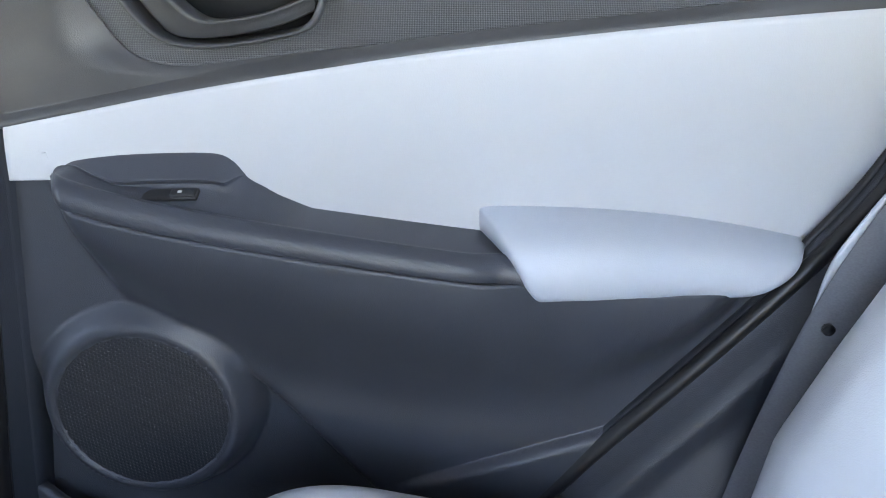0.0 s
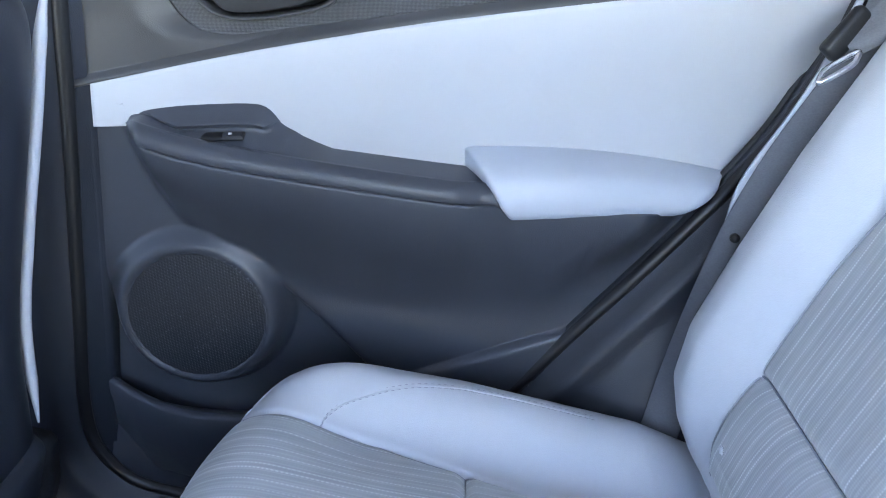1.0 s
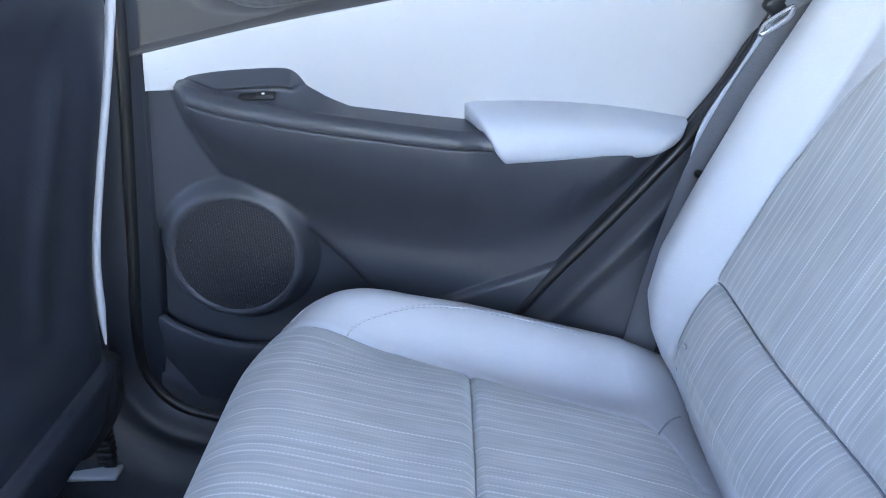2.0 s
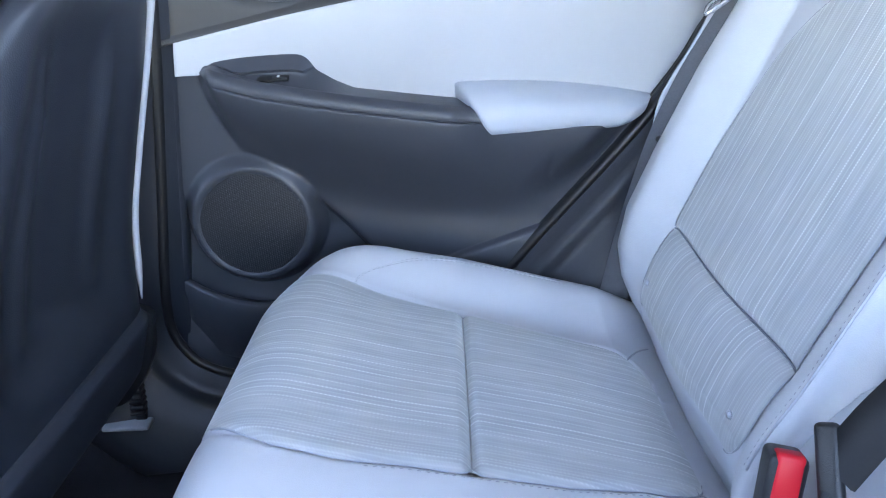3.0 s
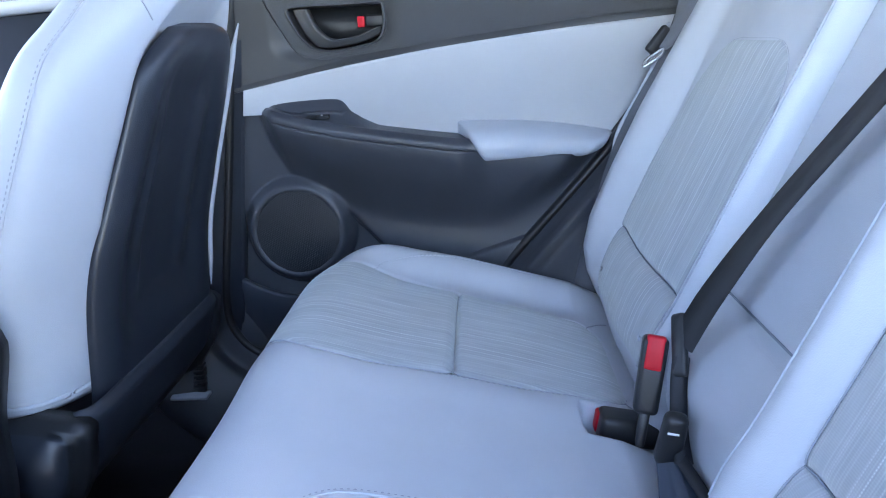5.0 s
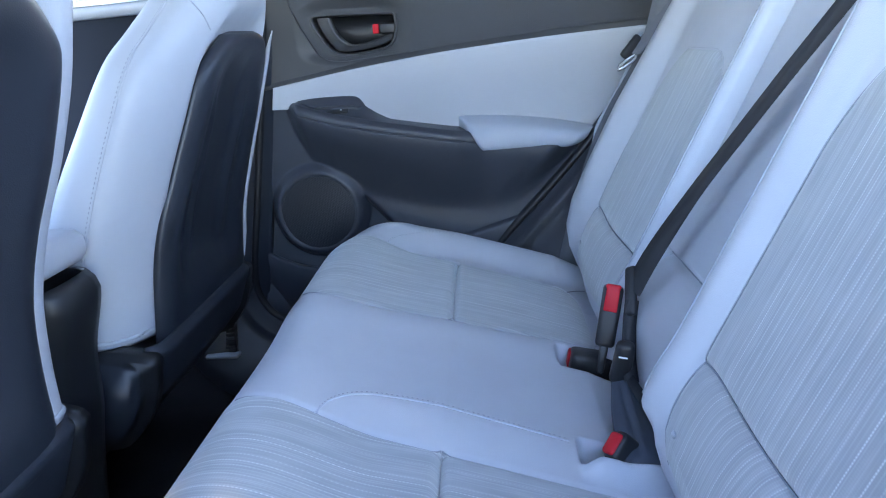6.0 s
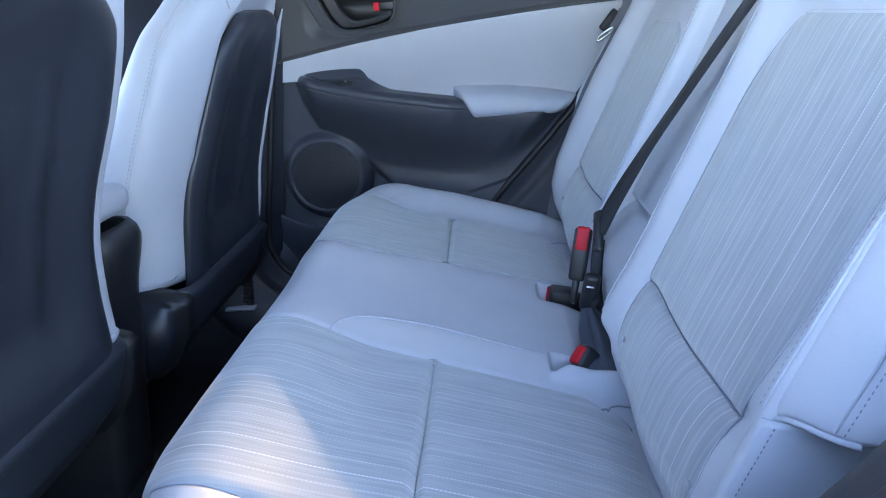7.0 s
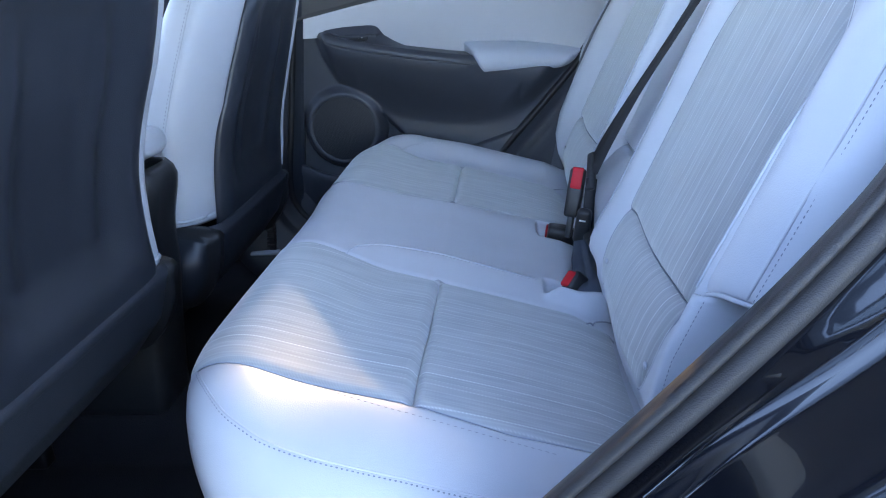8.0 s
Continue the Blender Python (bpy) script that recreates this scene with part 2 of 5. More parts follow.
def disc(at, r, depth, axis="y", sides=32, bevel=0.001):
    bm = bmesh.new()
    bmesh.ops.create_cone(bm, cap_ends=True, segments=sides, radius1=r, radius2=r, depth=depth)
    if bevel:
        bmesh.ops.bevel(bm, geom=bm.edges[:], offset=bevel, segments=2, affect="EDGES")
    turn = {"y": Euler((radians(90), 0, 0)), "x": Euler((0, radians(90), 0)), "z": Euler((0, 0, 0))}[axis].to_matrix().to_4x4()
    bmesh.ops.transform(bm, matrix=Matrix.Translation(at) @ turn, verts=bm.verts[:])
    return bm


def plate(outline, y0, y1, bevel=0.002):
    """A plate with an outline in x and z, from y0 (towards the cabin) to y1."""
    bm = bmesh.new()
    f = bm.faces.new([bm.verts.new((x, y0, z)) for x, z in outline])
    r = bmesh.ops.extrude_face_region(bm, geom=[f])
    bmesh.ops.translate(bm, verts=[v for v in r["geom"] if isinstance(v, bmesh.types.BMVert)], vec=(0, y1 - y0, 0))
    bmesh.ops.recalc_face_normals(bm, faces=bm.faces[:])
    if bevel:
        bmesh.ops.bevel(bm, geom=[e for e in bm.edges if abs(e.verts[0].co.y - y0) < 1e-6 and abs(e.verts[1].co.y - y0) < 1e-6],
                        offset=bevel, segments=2, affect="EDGES")
    return bm


def stitches(name, path, normal, length=0.0045, gap=0.0035, r=0.0006):
    """A row of short threads that lie along a path."""
    p = np.asarray(path, float)
    s = np.concatenate([[0], np.cumsum(np.linalg.norm(np.diff(p, axis=0), axis=1))])
    nrm = np.asarray(normal, float)
    if nrm.ndim == 1:
        nrm = np.tile(nrm, (len(p), 1))
    verts, faces = [], []
    u = 0.0

    def at(q, a):
        return np.array([np.interp(q, s, a[:, k]) for k in range(3)])

    while u + length < s[-1]:
        a, b, n = at(u, p), at(u + length, p), at(u + length / 2, nrm)
        t = (b - a) / (np.linalg.norm(b - a) + 1e-9)
        n = n / np.linalg.norm(n)
        w = np.cross(t, n)
        k = len(verts)
        for q, f in ((a, 0.3), (a + (b - a) * 0.25, 1.0), (a + (b - a) * 0.75, 1.0), (b, 0.3)):
            verts += [tuple(q + w * r * f), tuple(q + n * r * 1.2 * f), tuple(q - w * r * f)]
        for i in range(3):
            for j in range(2):
                m = k + i * 3 + j
                faces.append((m, m + 3, m + 4, m + 1))
        u += length + gap
    me = bpy.data.meshes.new(name)
    me.from_pydata(verts, [], faces)
    me.shade_smooth()
    return me


# ---- the door opening ----
# the line of the rear door opening, seen from the side, as x and z
OPENING = curve([(-0.262, 1.53), (-0.318, 1.226), (-0.343, 1.053), (-0.375, 0.853), (-0.400, 0.69), (-0.388, 0.62), (-0.335, 0.575),
                 (-0.2, 0.555), (-0.04, 0.580), (0.05, 0.648), (0.126, 0.730), (0.183, 0.795), (0.243, 0.860), (0.300, 0.924), (0.350, 0.984),
                 (0.396, 1.050), (0.434, 1.136), (0.470, 1.27), (0.483, 1.42), (0.42, 1.57), (0.12, 1.655), (-0.17, 1.645)], 260, True)
_t = np.roll(OPENING, -1, 0) - np.roll(OPENING, 1, 0)
_t /= np.linalg.norm(_t, axis=1)[:, None]
OUT = np.stack([_t[:, 1], -_t[:, 0]], -1)
if (OUT * (OPENING - OPENING.mean(0))).sum() < 0:
    OUT = -OUT


def ring(name, profile, side, flare=0.0):
    """Sweeps a profile of (outwards, y) round the door opening on one side of the car (1: far, -1: near); flare: how far its outer part opens out along the rear edge."""
    prof = np.asarray(profile, float)
    open_out = flare * smooth(OPENING[:, 1], 0.88, 1.02) * smooth(OPENING[:, 0], 0.1, 0.25)
    out = prof[None, :, 0] + open_out[:, None] * smooth(prof[:, 1], 0.715, 0.735)[None]
    xz = OPENING[:, None] + OUT[:, None] * out[..., None]
    y = np.broadcast_to(prof[None, :, 1], xz.shape[:2]) * side
    return sheet(name, np.stack([xz[..., 0], y, xz[..., 1]], -1), flip=side > 0, close_u=True)


def inside(x, z, grow=0.0):
    """Whether a place lies within the opening, grown by some metres."""
    d = OPENING - np.array([x, z])
    k = int(np.argmin((d * d).sum(1)))
    return float((np.array([x, z]) - OPENING[k]) @ OUT[k]) < grow


def within(loop, x, z):
    """Whether a place lies inside a closed line."""
    hit, n = False, len(loop)
    for i in range(n):
        (x1, z1), (x2, z2) = loop[i - 1], loop[i]
        if (z1 > z) != (z2 > z) and x < (x2 - x1) * (z - z1) / (z2 - z1) + x1:
            hit = not hit
    return hit


def depth_out(x, z):
    """How far places lie outside the opening (inside: minus)."""
    x, z = np.broadcast_arrays(np.asarray(x, float), np.asarray(z, float))
    q = np.stack([x.ravel(), z.ravel()], -1)
    k = ((q[:, None] - OPENING[None]) ** 2).sum(-1).argmin(1)
    return ((q - OPENING[k]) * OUT[k]).sum(1).reshape(x.shape)


# ---- setting: ground, floor, roof, body ----
def setting():
    g = np.linspace(-1, 1, 41)
    gx = np.sign(g) * np.abs(g) ** 3 * 900
    p = np.stack(np.meshgrid(gx, gx, indexing="ij") + [np.zeros((41, 41))], -1)
    ground = part("ground", sheet("ground", p), M_CONCRETE, None)
    tagged(ground, "dark grey paved ground beside the parked car", "ground", kind="structure")

    x = np.linspace(-1.35, 1.25, 90)
    y = np.linspace(-0.72, 0.72, 60)
    X, Y = np.meshgrid(x, y, indexing="ij")
    Z = 0.415 + 0.07 * bell(Y, 0, 0.13) + 0.05 * smooth(np.abs(Y), 0.6, 0.72) + 0.03 * smooth(-X, 0.75, 0.95) + 0.10 * smooth(X, 0.0, 0.15)
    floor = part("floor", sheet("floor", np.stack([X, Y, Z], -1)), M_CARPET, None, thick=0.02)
    tagged(floor, "black carpeted footwell floor of the car", "floor", kind="structure")
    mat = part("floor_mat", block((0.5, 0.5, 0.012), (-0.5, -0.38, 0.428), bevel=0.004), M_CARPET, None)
    tagged(mat, "black carpet mat lying in the rear footwell", "floor mat")

    xs, ys = np.linspace(-1.30, 0.95, 40), np.linspace(-0.62, 0.62, 30)
    X, Y = np.meshgrid(xs, ys, indexing="ij")
    Z = 1.72 - 0.09 * (np.abs(Y) / 0.62) ** 4 - 0.05 * ((X - 0.1) / 1.2) ** 2
    roof = part("ceiling", sheet("ceiling", np.stack([X, Y, Z], -1)), M_LINER, None, thick=0.03, offset=1.0)
    tagged(roof, "pale cloth headliner under the car roof", "ceiling", kind="structure")

    for side in (1, -1):
        trim = [(-0.002, 0.715), (0.0, 0.700), (0.012, 0.694), (0.020, 0.688), (0.027, 0.678), (0.034, 0.670), (0.042, 0.667), (0.052, 0.670), (0.066, 0.668), (0.080, 0.656), (0.105, 0.642), (0.16, 0.628), (0.2, 0.624)]
        near_trim = [(-0.006, 0.704), (-0.0075, 0.690), (-0.0075, 0.674), (-0.005, 0.665), (0.001, 0.659), (0.010, 0.655), (0.03, 0.648), (0.06, 0.642), (0.105, 0.640), (0.16, 0.638), (0.2, 0.636)]
        t = part("body_trim", ring("body_trim", trim if side > 0 else near_trim, side), M_TRIM, None, thick=0.004)
        tagged(t, "dark grey plastic trim round the rear door opening", "car trim", kind="structure")
        if side > 0:
            body = [(0.0, 0.716), (0.02, 0.73), (0.05, 0.76), (0.1, 0.80), (0.3, 0.85), (0.5, 0.86)]
            b = part("car_body", ring("car_body", body, side), M_PAINT, None, thick=0.003)
        else:
            # door jamb with two rolled ridges, then the outer panel
            body = [(-0.004, 0.700), (0.000, 0.709), (0.003, 0.717), (0.003, 0.724), (0.0005, 0.730), (0.000, 0.734), (0.0015, 0.7375), (0.005, 0.740), (0.0085, 0.7425), (0.0110, 0.7455), (0.0118, 0.750),
                    (0.013, 0.765), (0.016, 0.785), (0.020, 0.803), (0.027, 0.818), (0.038, 0.828), (0.06, 0.835), (0.10, 0.838), (0.3, 0.85), (0.6, 0.855)]
            b = part("car_body", ring("car_body", body, side, 0.020), M_PAINT, None, thick=0.003)
        tagged(b, "glossy black painted car body round the door opening", "car body", kind="structure")

    # the seal on the far side is a black double lip, on the near side the broad grey rubber strip is seen from outside
    seal = thing("weatherstrip", "black rubber door seal round the closed door", "door seal")
    for far_out, at_y, r in ((0.007, 0.696, 0.0080), (-0.001, 0.712, 0.0042)):
        o = OPENING + OUT * far_out
        part("seal_lip", tube("seal_lip", np.stack([o[:, 0], np.full(260, at_y), o[:, 1]], -1), r, 8, closed=True), M_RUBBER, seal)
    strip = thing("weatherstrip", "wide grey rubber strip round the open doorway", "door seal")
    for name, lip in (("inner_lip", [(-0.010, 0.692), (-0.0195, 0.7010), (-0.0235, 0.7055), (-0.0230, 0.7105), (-0.0200, 0.7132), (-0.0172, 0.7118), (-0.0150, 0.706)]),
                      ("outer_lip", [(-0.0150, 0.704), (-0.0138, 0.7120), (-0.0105, 0.7160), (-0.006, 0.7175), (-0.002, 0.7160), (0.001, 0.711), (0.0015, 0.698)])):
        part(name, ring(name, lip, -1), M_STRIP, strip)

    # closing walls of the cabin: rear quarter, tail, nose with the windscreen, front doors
    for side in (1, -1):
        q = part("wall_rear", plate([(0.42, 0.45), (1.25, 0.45), (1.25, 1.12), (0.95, 1.18), (0.80, 1.62), (0.52, 1.66), (0.56, 1.2)], 0.64 * side, 0.67 * side, 0), M_LINER, None)
        tagged(q, "grey trim panel beside the luggage space", "wall", kind="structure")
        d = part("front_door", plate([(-1.35, 0.42), (-0.62, 0.42), (-0.55, 0.9), (-0.50, 1.27), (-0.9, 1.25), (-1.35, 1.22)], 0.72 * side, 0.78 * side, 0.004), M_DARK, None)
        tagged(d, "dark grey front door panel with a pale sill", "car door")
        part("window_sill", tube("window_sill", [(-1.35, 0.715 * side, 1.222), (-0.9, 0.715 * side, 1.252), (-0.50, 0.715 * side, 1.272)], 0.016, 12), M_LEATHER_GREY, d, "pale sill")
        pane = part("window_pane", plate([(-1.35, 1.23), (-0.9, 1.26), (-0.50, 1.28), (-0.38, 1.62), (-0.85, 1.66), (-1.12, 1.58), (-1.35, 1.35)], 0.70 * side, 0.704 * side, 0), M_GLASS_DARK, d, "tinted window pane")
        pane.visible_shadow = False
        b = part("pillar", plate([(-0.62, 0.5), (-0.40, 0.5), (-0.30, 1.25), (-0.24, 1.62), (-0.37, 1.62), (-0.50, 1.25)], 0.70 * side, 0.74 * side, 0.004), M_SKIRT, None)
        tagged(b, "dark grey centre pillar trim between the doors", "pillar", kind="structure")
    tail = part("wall_tail", block((0.03, 1.34, 0.66), (1.25, 0, 0.79), bevel=0.004), M_LINER, None)
    tagged(tail, "grey lining of the tailgate behind the seat", "wall", kind="structure")
    nose = part("wall_nose", block((0.30, 1.5, 0.72), (-1.50, 0, 0.76), bevel=0.06, segments=4), M_DARK, None)
    tagged(nose, "dark dashboard across the front of the cabin", "dashboard", kind="structure")


# ---- far rear door ----
TOP_EDGE = curve([(-0.40, 1.077), (-0.319, 1.092), (-0.179, 1.118), (-0.062, 1.136), (0.052, 1.151), (0.25, 1.170), (0.43, 1.182), (0.52, 1.186)], 120)
ARM_LINE = curve([(-0.300, 1.051), (-0.290, 1.048), (-0.276, 1.042), (-0.258, 1.033), (-0.209, 1.018), (-0.124, 1.0), (-0.008, 0.980), (0.08, 0.967), (0.2, 0.952), (0.40, 0.945)], 120)
POD_TOP = curve([(-0.302, 1.052), (-0.282, 1.060), (-0.242, 1.0657), (-0.199, 1.0678), (-0.158, 1.0676), (-0.143, 1.0635), (-0.133, 1.053), (-0.127, 1.0445), (-0.117, 1.0375), (-0.103, 1.0275),
                 (-0.066, 1.009), (-0.037, 1.001), (0.012, 0.993), (0.056, 0.986), (0.12, 0.978)], 160) + np.array([0.0, 0.002])
SPEAKER = (-0.248, 0.823)


def line_at(c, x):
    return np.interp(x, c[:, 0], c[:, 1])


def white_y(x, z):
    return 0.703 + 0.022 * smooth(-(np.asarray(z) - line_at(TOP_EDGE, x)), 0.02, 0.17) - 0.004 * bell(z, line_at(TOP_EDGE, x), 0.03)


def lower_y(x, z):
    """The face of the lower door panel: a bulge under the armrest, the speaker's hump, the pocket."""
    x, z = np.asarray(x, float), np.asarray(z, float)
    za = line_at(ARM_LINE, x)
    calm = smooth(-depth_out(x, z), 0.004, 0.075)
    zb = np.interp(x, [-0.30, -0.285, -0.25, -0.2, -0.1, 0.0, 0.2, 0.42], [1.045, 0.99, 0.925, 0.878, 0.835, 0.815, 0.80, 0.80])
    calm = np.maximum(calm, smooth(-depth_out(x, z), 0.002, 0.050) * smooth(z, 0.80, 0.93) * smooth(x, 0.1, 0.2))
    swell = 0.056 - 0.017 * smooth(x, 0.06, 0.12)
    y = 0.712 - swell * smooth((z - zb) / np.maximum(za - zb, 0.02), 0, 1) * smooth(x, -0.305, -0.25) * calm
    y += 0.010 * smooth(z, 0.66, 0.86) - 0.010
    # the speaker sits in a hollow bounded by a slanting edge
    edge = (x - (-0.166)) * 0.76 + (z - 0.886) * 0.65
    hollow = smooth(-edge, 0.0, 0.012) * smooth(z, 0.60, 0.72) * (1 - smooth(z, 0.80, 0.89))
    y += 0.027 * hollow
    r = np.hypot(x - SPEAKER[0], z - SPEAKER[1])
    near = 1 - smooth(r, 0.084, 0.110)
    y = y + (0.6940 - y) * near + 0.020 * (1 - smooth(r, 0.0755, 0.0825))
    # a crease low on the panel
    low = (z - 0.752) - (x - 0.043) * 0.316
    y -= 0.010 * smooth(-low, 0.0, 0.006) * smooth(x, -0.03, 0.03)
    return y


def far_door():
    door = thing("door_1", "closed rear car door with pale panel and dark trim", "car door", kind="structure")
    # lower panel
    x, z = np.linspace(-0.43, 0.48, 230), np.linspace(0.53, 1.052, 140)
    X, Z = np.meshgrid(x, z, indexing="ij")
    Zs = Z[:, :1] + (Z - Z[:, :1]) * ((np.maximum(np.minimum(line_at(ARM_LINE, X) + 0.0015, 1.048), 0.954) - Z[:, :1]) / (1.052 - 0.53))
    me = sheet("lower_panel", np.stack([X, lower_y(X, Zs), Zs], -1))
    part("lower_panel", trimmed(me, lambda a, b, c: inside(a, c, 0.014)), M_DARK, door, "dark grained plastic lower panel", 0.004, 1.0)
    # pale panel
    x, v = np.linspace(-0.3155, 0.5, 180), np.linspace(0, 1, 40)
    X, V = np.meshgrid(x, v, indexing="ij")
    X = X - (0.004 + 0.008 * (1 - V)) * smooth(-X, 0.2, 0.3155)
    top, low = line_at(TOP_EDGE, X), np.where(X < -0.29, 1.047, 0.93)
    Z = low + (top - low) * V
    me = sheet("pale_panel", np.stack([X, white_y(X, Z), Z], -1))
    part("pale_panel", trimmed(me, lambda a, b, c: inside(a, c, 0.010)), M_PANEL, door, "pale grey padded panel", 0.004, 1.0)
    bez = curve([(-0.232, 1.222), (-0.222, 1.198), (-0.205, 1.172), (-0.184, 1.155), (-0.150, 1.151), (-0.105, 1.156), (-0.070, 1.164), (-0.056, 1.182), (-0.052, 1.205), (-0.054, 1.224),
                 (-0.062, 1.231), (-0.14, 1.232), (-0.222, 1.231)], 90, True)
    # upper trim with the hollow for the handle
    x, v = np.linspace(-0.36, 0.55, 320), np.linspace(0, 1, 90)
    X, V = np.meshgrid(x, v, indexing="ij")
    # the unseen sill's height is chosen to bound the sun patch on the near seat
    sill = np.interp(X, [-0.4, -0.22, -0.18, 0.055, 0.14, 0.235, 0.275, 0.33, 0.6], [1.275, 1.275, 1.297, 1.370, 1.374, 1.372, 1.46, 1.60, 1.66])
    low = line_at(TOP_EDGE, X) - 0.001
    Z = low + (sill - low) * V
    Y = 0.700 + 0.006 * smooth(V, 0, 0.06) - 0.012 * smooth(V, 0.3, 1.0)
    hole = bez.mean(0) + (bez - bez.mean(0)) * 0.95
    rim = curve([(-0.36, 1.60), (-0.30, 1.36), (-0.262, 1.235), (-0.243, 1.190), (-0.230, 1.165), (-0.223, 1.155), (-0.213, 1.146), (-0.197, 1.139), (-0.165, 1.136), (-0.113, 1.141), (-0.037, 1.150),
                 (0.042, 1.160), (0.13, 1.169), (0.3, 1.184), (0.55, 1.198)], 160)
    split = np.minimum(line_at(rim, X), sill)
    for name, z0, z1, mat, back, words in (("upper_trim", split, sill, M_UPPER, 0.0015, "dark dotted plastic upper trim"), ("trim_band", low, split, M_BAND, 0.0, "smooth dark lower band")):
        Z = z0 + (z1 - z0) * V
        v = (Z - low) / np.maximum(sill - low, 0.01)
        Y = 0.700 + 0.006 * smooth(v, 0, 0.06) - 0.012 * smooth(v, 0.3, 1.0) + back * smooth(Z - split, -0.001, 0.003)
        d = (np.abs((X + 0.143) / 0.125) ** 4 + np.abs((Z - 1.197) / 0.068) ** 4) ** 0.25
        Y = Y + 0.012 * (1 - smooth(d, 0.66, 1.0))
        me = sheet(name, np.stack([X, Y, Z], -1))
        part(name, trimmed(me, lambda a, b, c: inside(a, c, 0.010) and not within(hole, a, c)), mat, door, words, 0.004, 1.0)
    gap = np.stack([TOP_EDGE[:, 0], np.full(120, 0.7035), TOP_EDGE[:, 1] + 0.001], -1)[10:]
    part("shadow_joint", tube("shadow_joint", gap, 0.0022, 6), M_RUBBER, door)

    # inner handle
    mid = bez.mean(0)
    ringp = []
    for k, y in ((1.0, 0.722), (1.0, 0.709), (0.985, 0.706), (0.95, 0.706), (0.93, 0.709), (0.91, 0.725), (0.90, 0.745)):
        q = mid + (bez - mid) * k
        ringp.append(np.stack([q[:, 0], np.full(90, y), q[:, 1]], -1))
    handle = part("handle_bezel", sheet("handle_bezel", np.stack(ringp, 1), close_u=True), M_BAND, door, "dark handle bezel")
    part("handle_cup", plate([tuple(mid + (p - mid) * 0.92) for p in bez[::3]], 0.742, 0.748, 0), M_BLACK, handle)
    ridge = curve([(-0.194, 1.226), (-0.190, 1.214), (-0.181, 1.195), (-0.167, 1.179), (-0.152, 1.171), (-0.129, 1.172), (-0.101, 1.177), (-0.064, 1.190)], 60)
    outer = curve([(-0.218, 1.226), (-0.214, 1.215), (-0.205, 1.194), (-0.190, 1.172), (-0.175, 1.160), (-0.142, 1.159), (-0.095, 1.167), (-0.064, 1.179)], 60)
    inward = ridge + (ridge - outer) * 0.12
    rows = []
    for a, b, c in zip(outer, ridge, inward):
        rows.append([(a[0], 0.730, a[1]), (a[0], 0.7145, a[1]), (a[0] * 0.9 + b[0] * 0.1, 0.7125, a[1] * 0.9 + b[1] * 0.1), ((a[0] + b[0]) / 2, 0.712, (a[1] + b[1]) / 2), (a[0] * 0.15 + b[0] * 0.85, 0.7085, a[1] * 0.15 + b[1] * 0.85),
                     (b[0], 0.7065, b[1]), (c[0], 0.709, c[1]), (c[0], 0.732, c[1])])
    part("handle_lever", sheet("handle_lever", np.array(rows)), M_BAND, handle, "dark pull lever")
    part("handle_pivot", block((0.034, 0.012, 0.021), (-0.074, 0.722, 1.201), bevel=0.004, segments=3), M_BLACK, handle)
    part("lock_mark", block((0.013, 0.008, 0.019), (-0.098, 0.718, 1.2005), bevel=0.002), M_RED, handle, "red lock mark")

    # armrest: a shelf with a lip, lofted along the door
    n = 150
    xs = np.linspace(-0.300, 0.112, n)
    rows = []
    for xx in xs:
        k = float(smooth(xx, -0.302, -0.262))
        za, zt = float(line_at(ARM_LINE, xx)), float(line_at(POD_TOP, xx))
        yl = 0.708 - 0.053 * k + 0.008 * float(smooth(xx, 0.05, 0.085))
        high = float((1 - smooth(xx, -0.146, -0.126)) * smooth(xx, -0.300, -0.225)) * k
        zs = za + 0.021 * k
        yb = float(white_y(xx, zt)) - 0.0005
        # the hood's slanting face, its lower rim, the undercut, the shelf with the switch, the lip
        yc, zc = yb - 0.020 * high, max(zt - 0.019 * high, zs + 0.004 * k)
        zt = max(zt, zc + 0.0005)
        ya, zb = yl + 0.019 * k, zs + 0.001 * k
        yu, zu = yc + 0.006 * high, zc - 0.0045 * high
        rows.append([(xx, 0.734, zt - 0.002), (xx, yb - 0.001, zt + 0.0004), (xx, yb - 0.004 * high - 0.001, zt - 0.0006), (xx, (yb + yc) / 2, (zt + zc) / 2 + 0.0015 * high), (xx, yc + 0.0012 * high, zc + 0.0014 * high),
                     (xx, yc, zc), (xx, yc + 0.0008 * high, zc - 0.0014 * high), (xx, yu, zu), (xx, yu + (ya - yu) * 0.5, zu + (zb - zu) * 0.55), (xx, ya, zb - 0.0015 * k), (xx, yl + 0.0155 * k, zs - 0.0012 * k), (xx, yl + 0.0135 * k, zs + 0.0020 * k),
                     (xx, yl + 0.010 * k, zs + 0.0018 * k), (xx, yl + 0.003, zs - 0.0035 * k), (xx, yl - 0.001, za + 0.010 * k), (xx, yl - 0.0005, za + 0.001), (xx, yl + 0.001, za - 0.0005), (xx, yl + 0.010, za - 0.002)])
    g = np.array(rows)
    arm = part("armrest", sheet("armrest", g), M_DARK, door, "dark soft plastic armrest with switch")
    mod = arm.modifiers.new("round", "SUBSURF")
    mod.levels = mod.render_levels = 1
    # window switch
    turn = Euler((radians(24), radians(-1), 0)).to_matrix().to_4x4()
    sw = part("window_switch", block((0.046, 0.013, 0.004), (-0.186, 0.6800, 1.0395), turn, 0.0018, 3), M_RUBBER, door, "black window switch")
    part("switch_key", block((0.021, 0.009, 0.004), (-0.175, 0.6790, 1.0410), turn, 0.0016, 3), M_BLACK, sw)
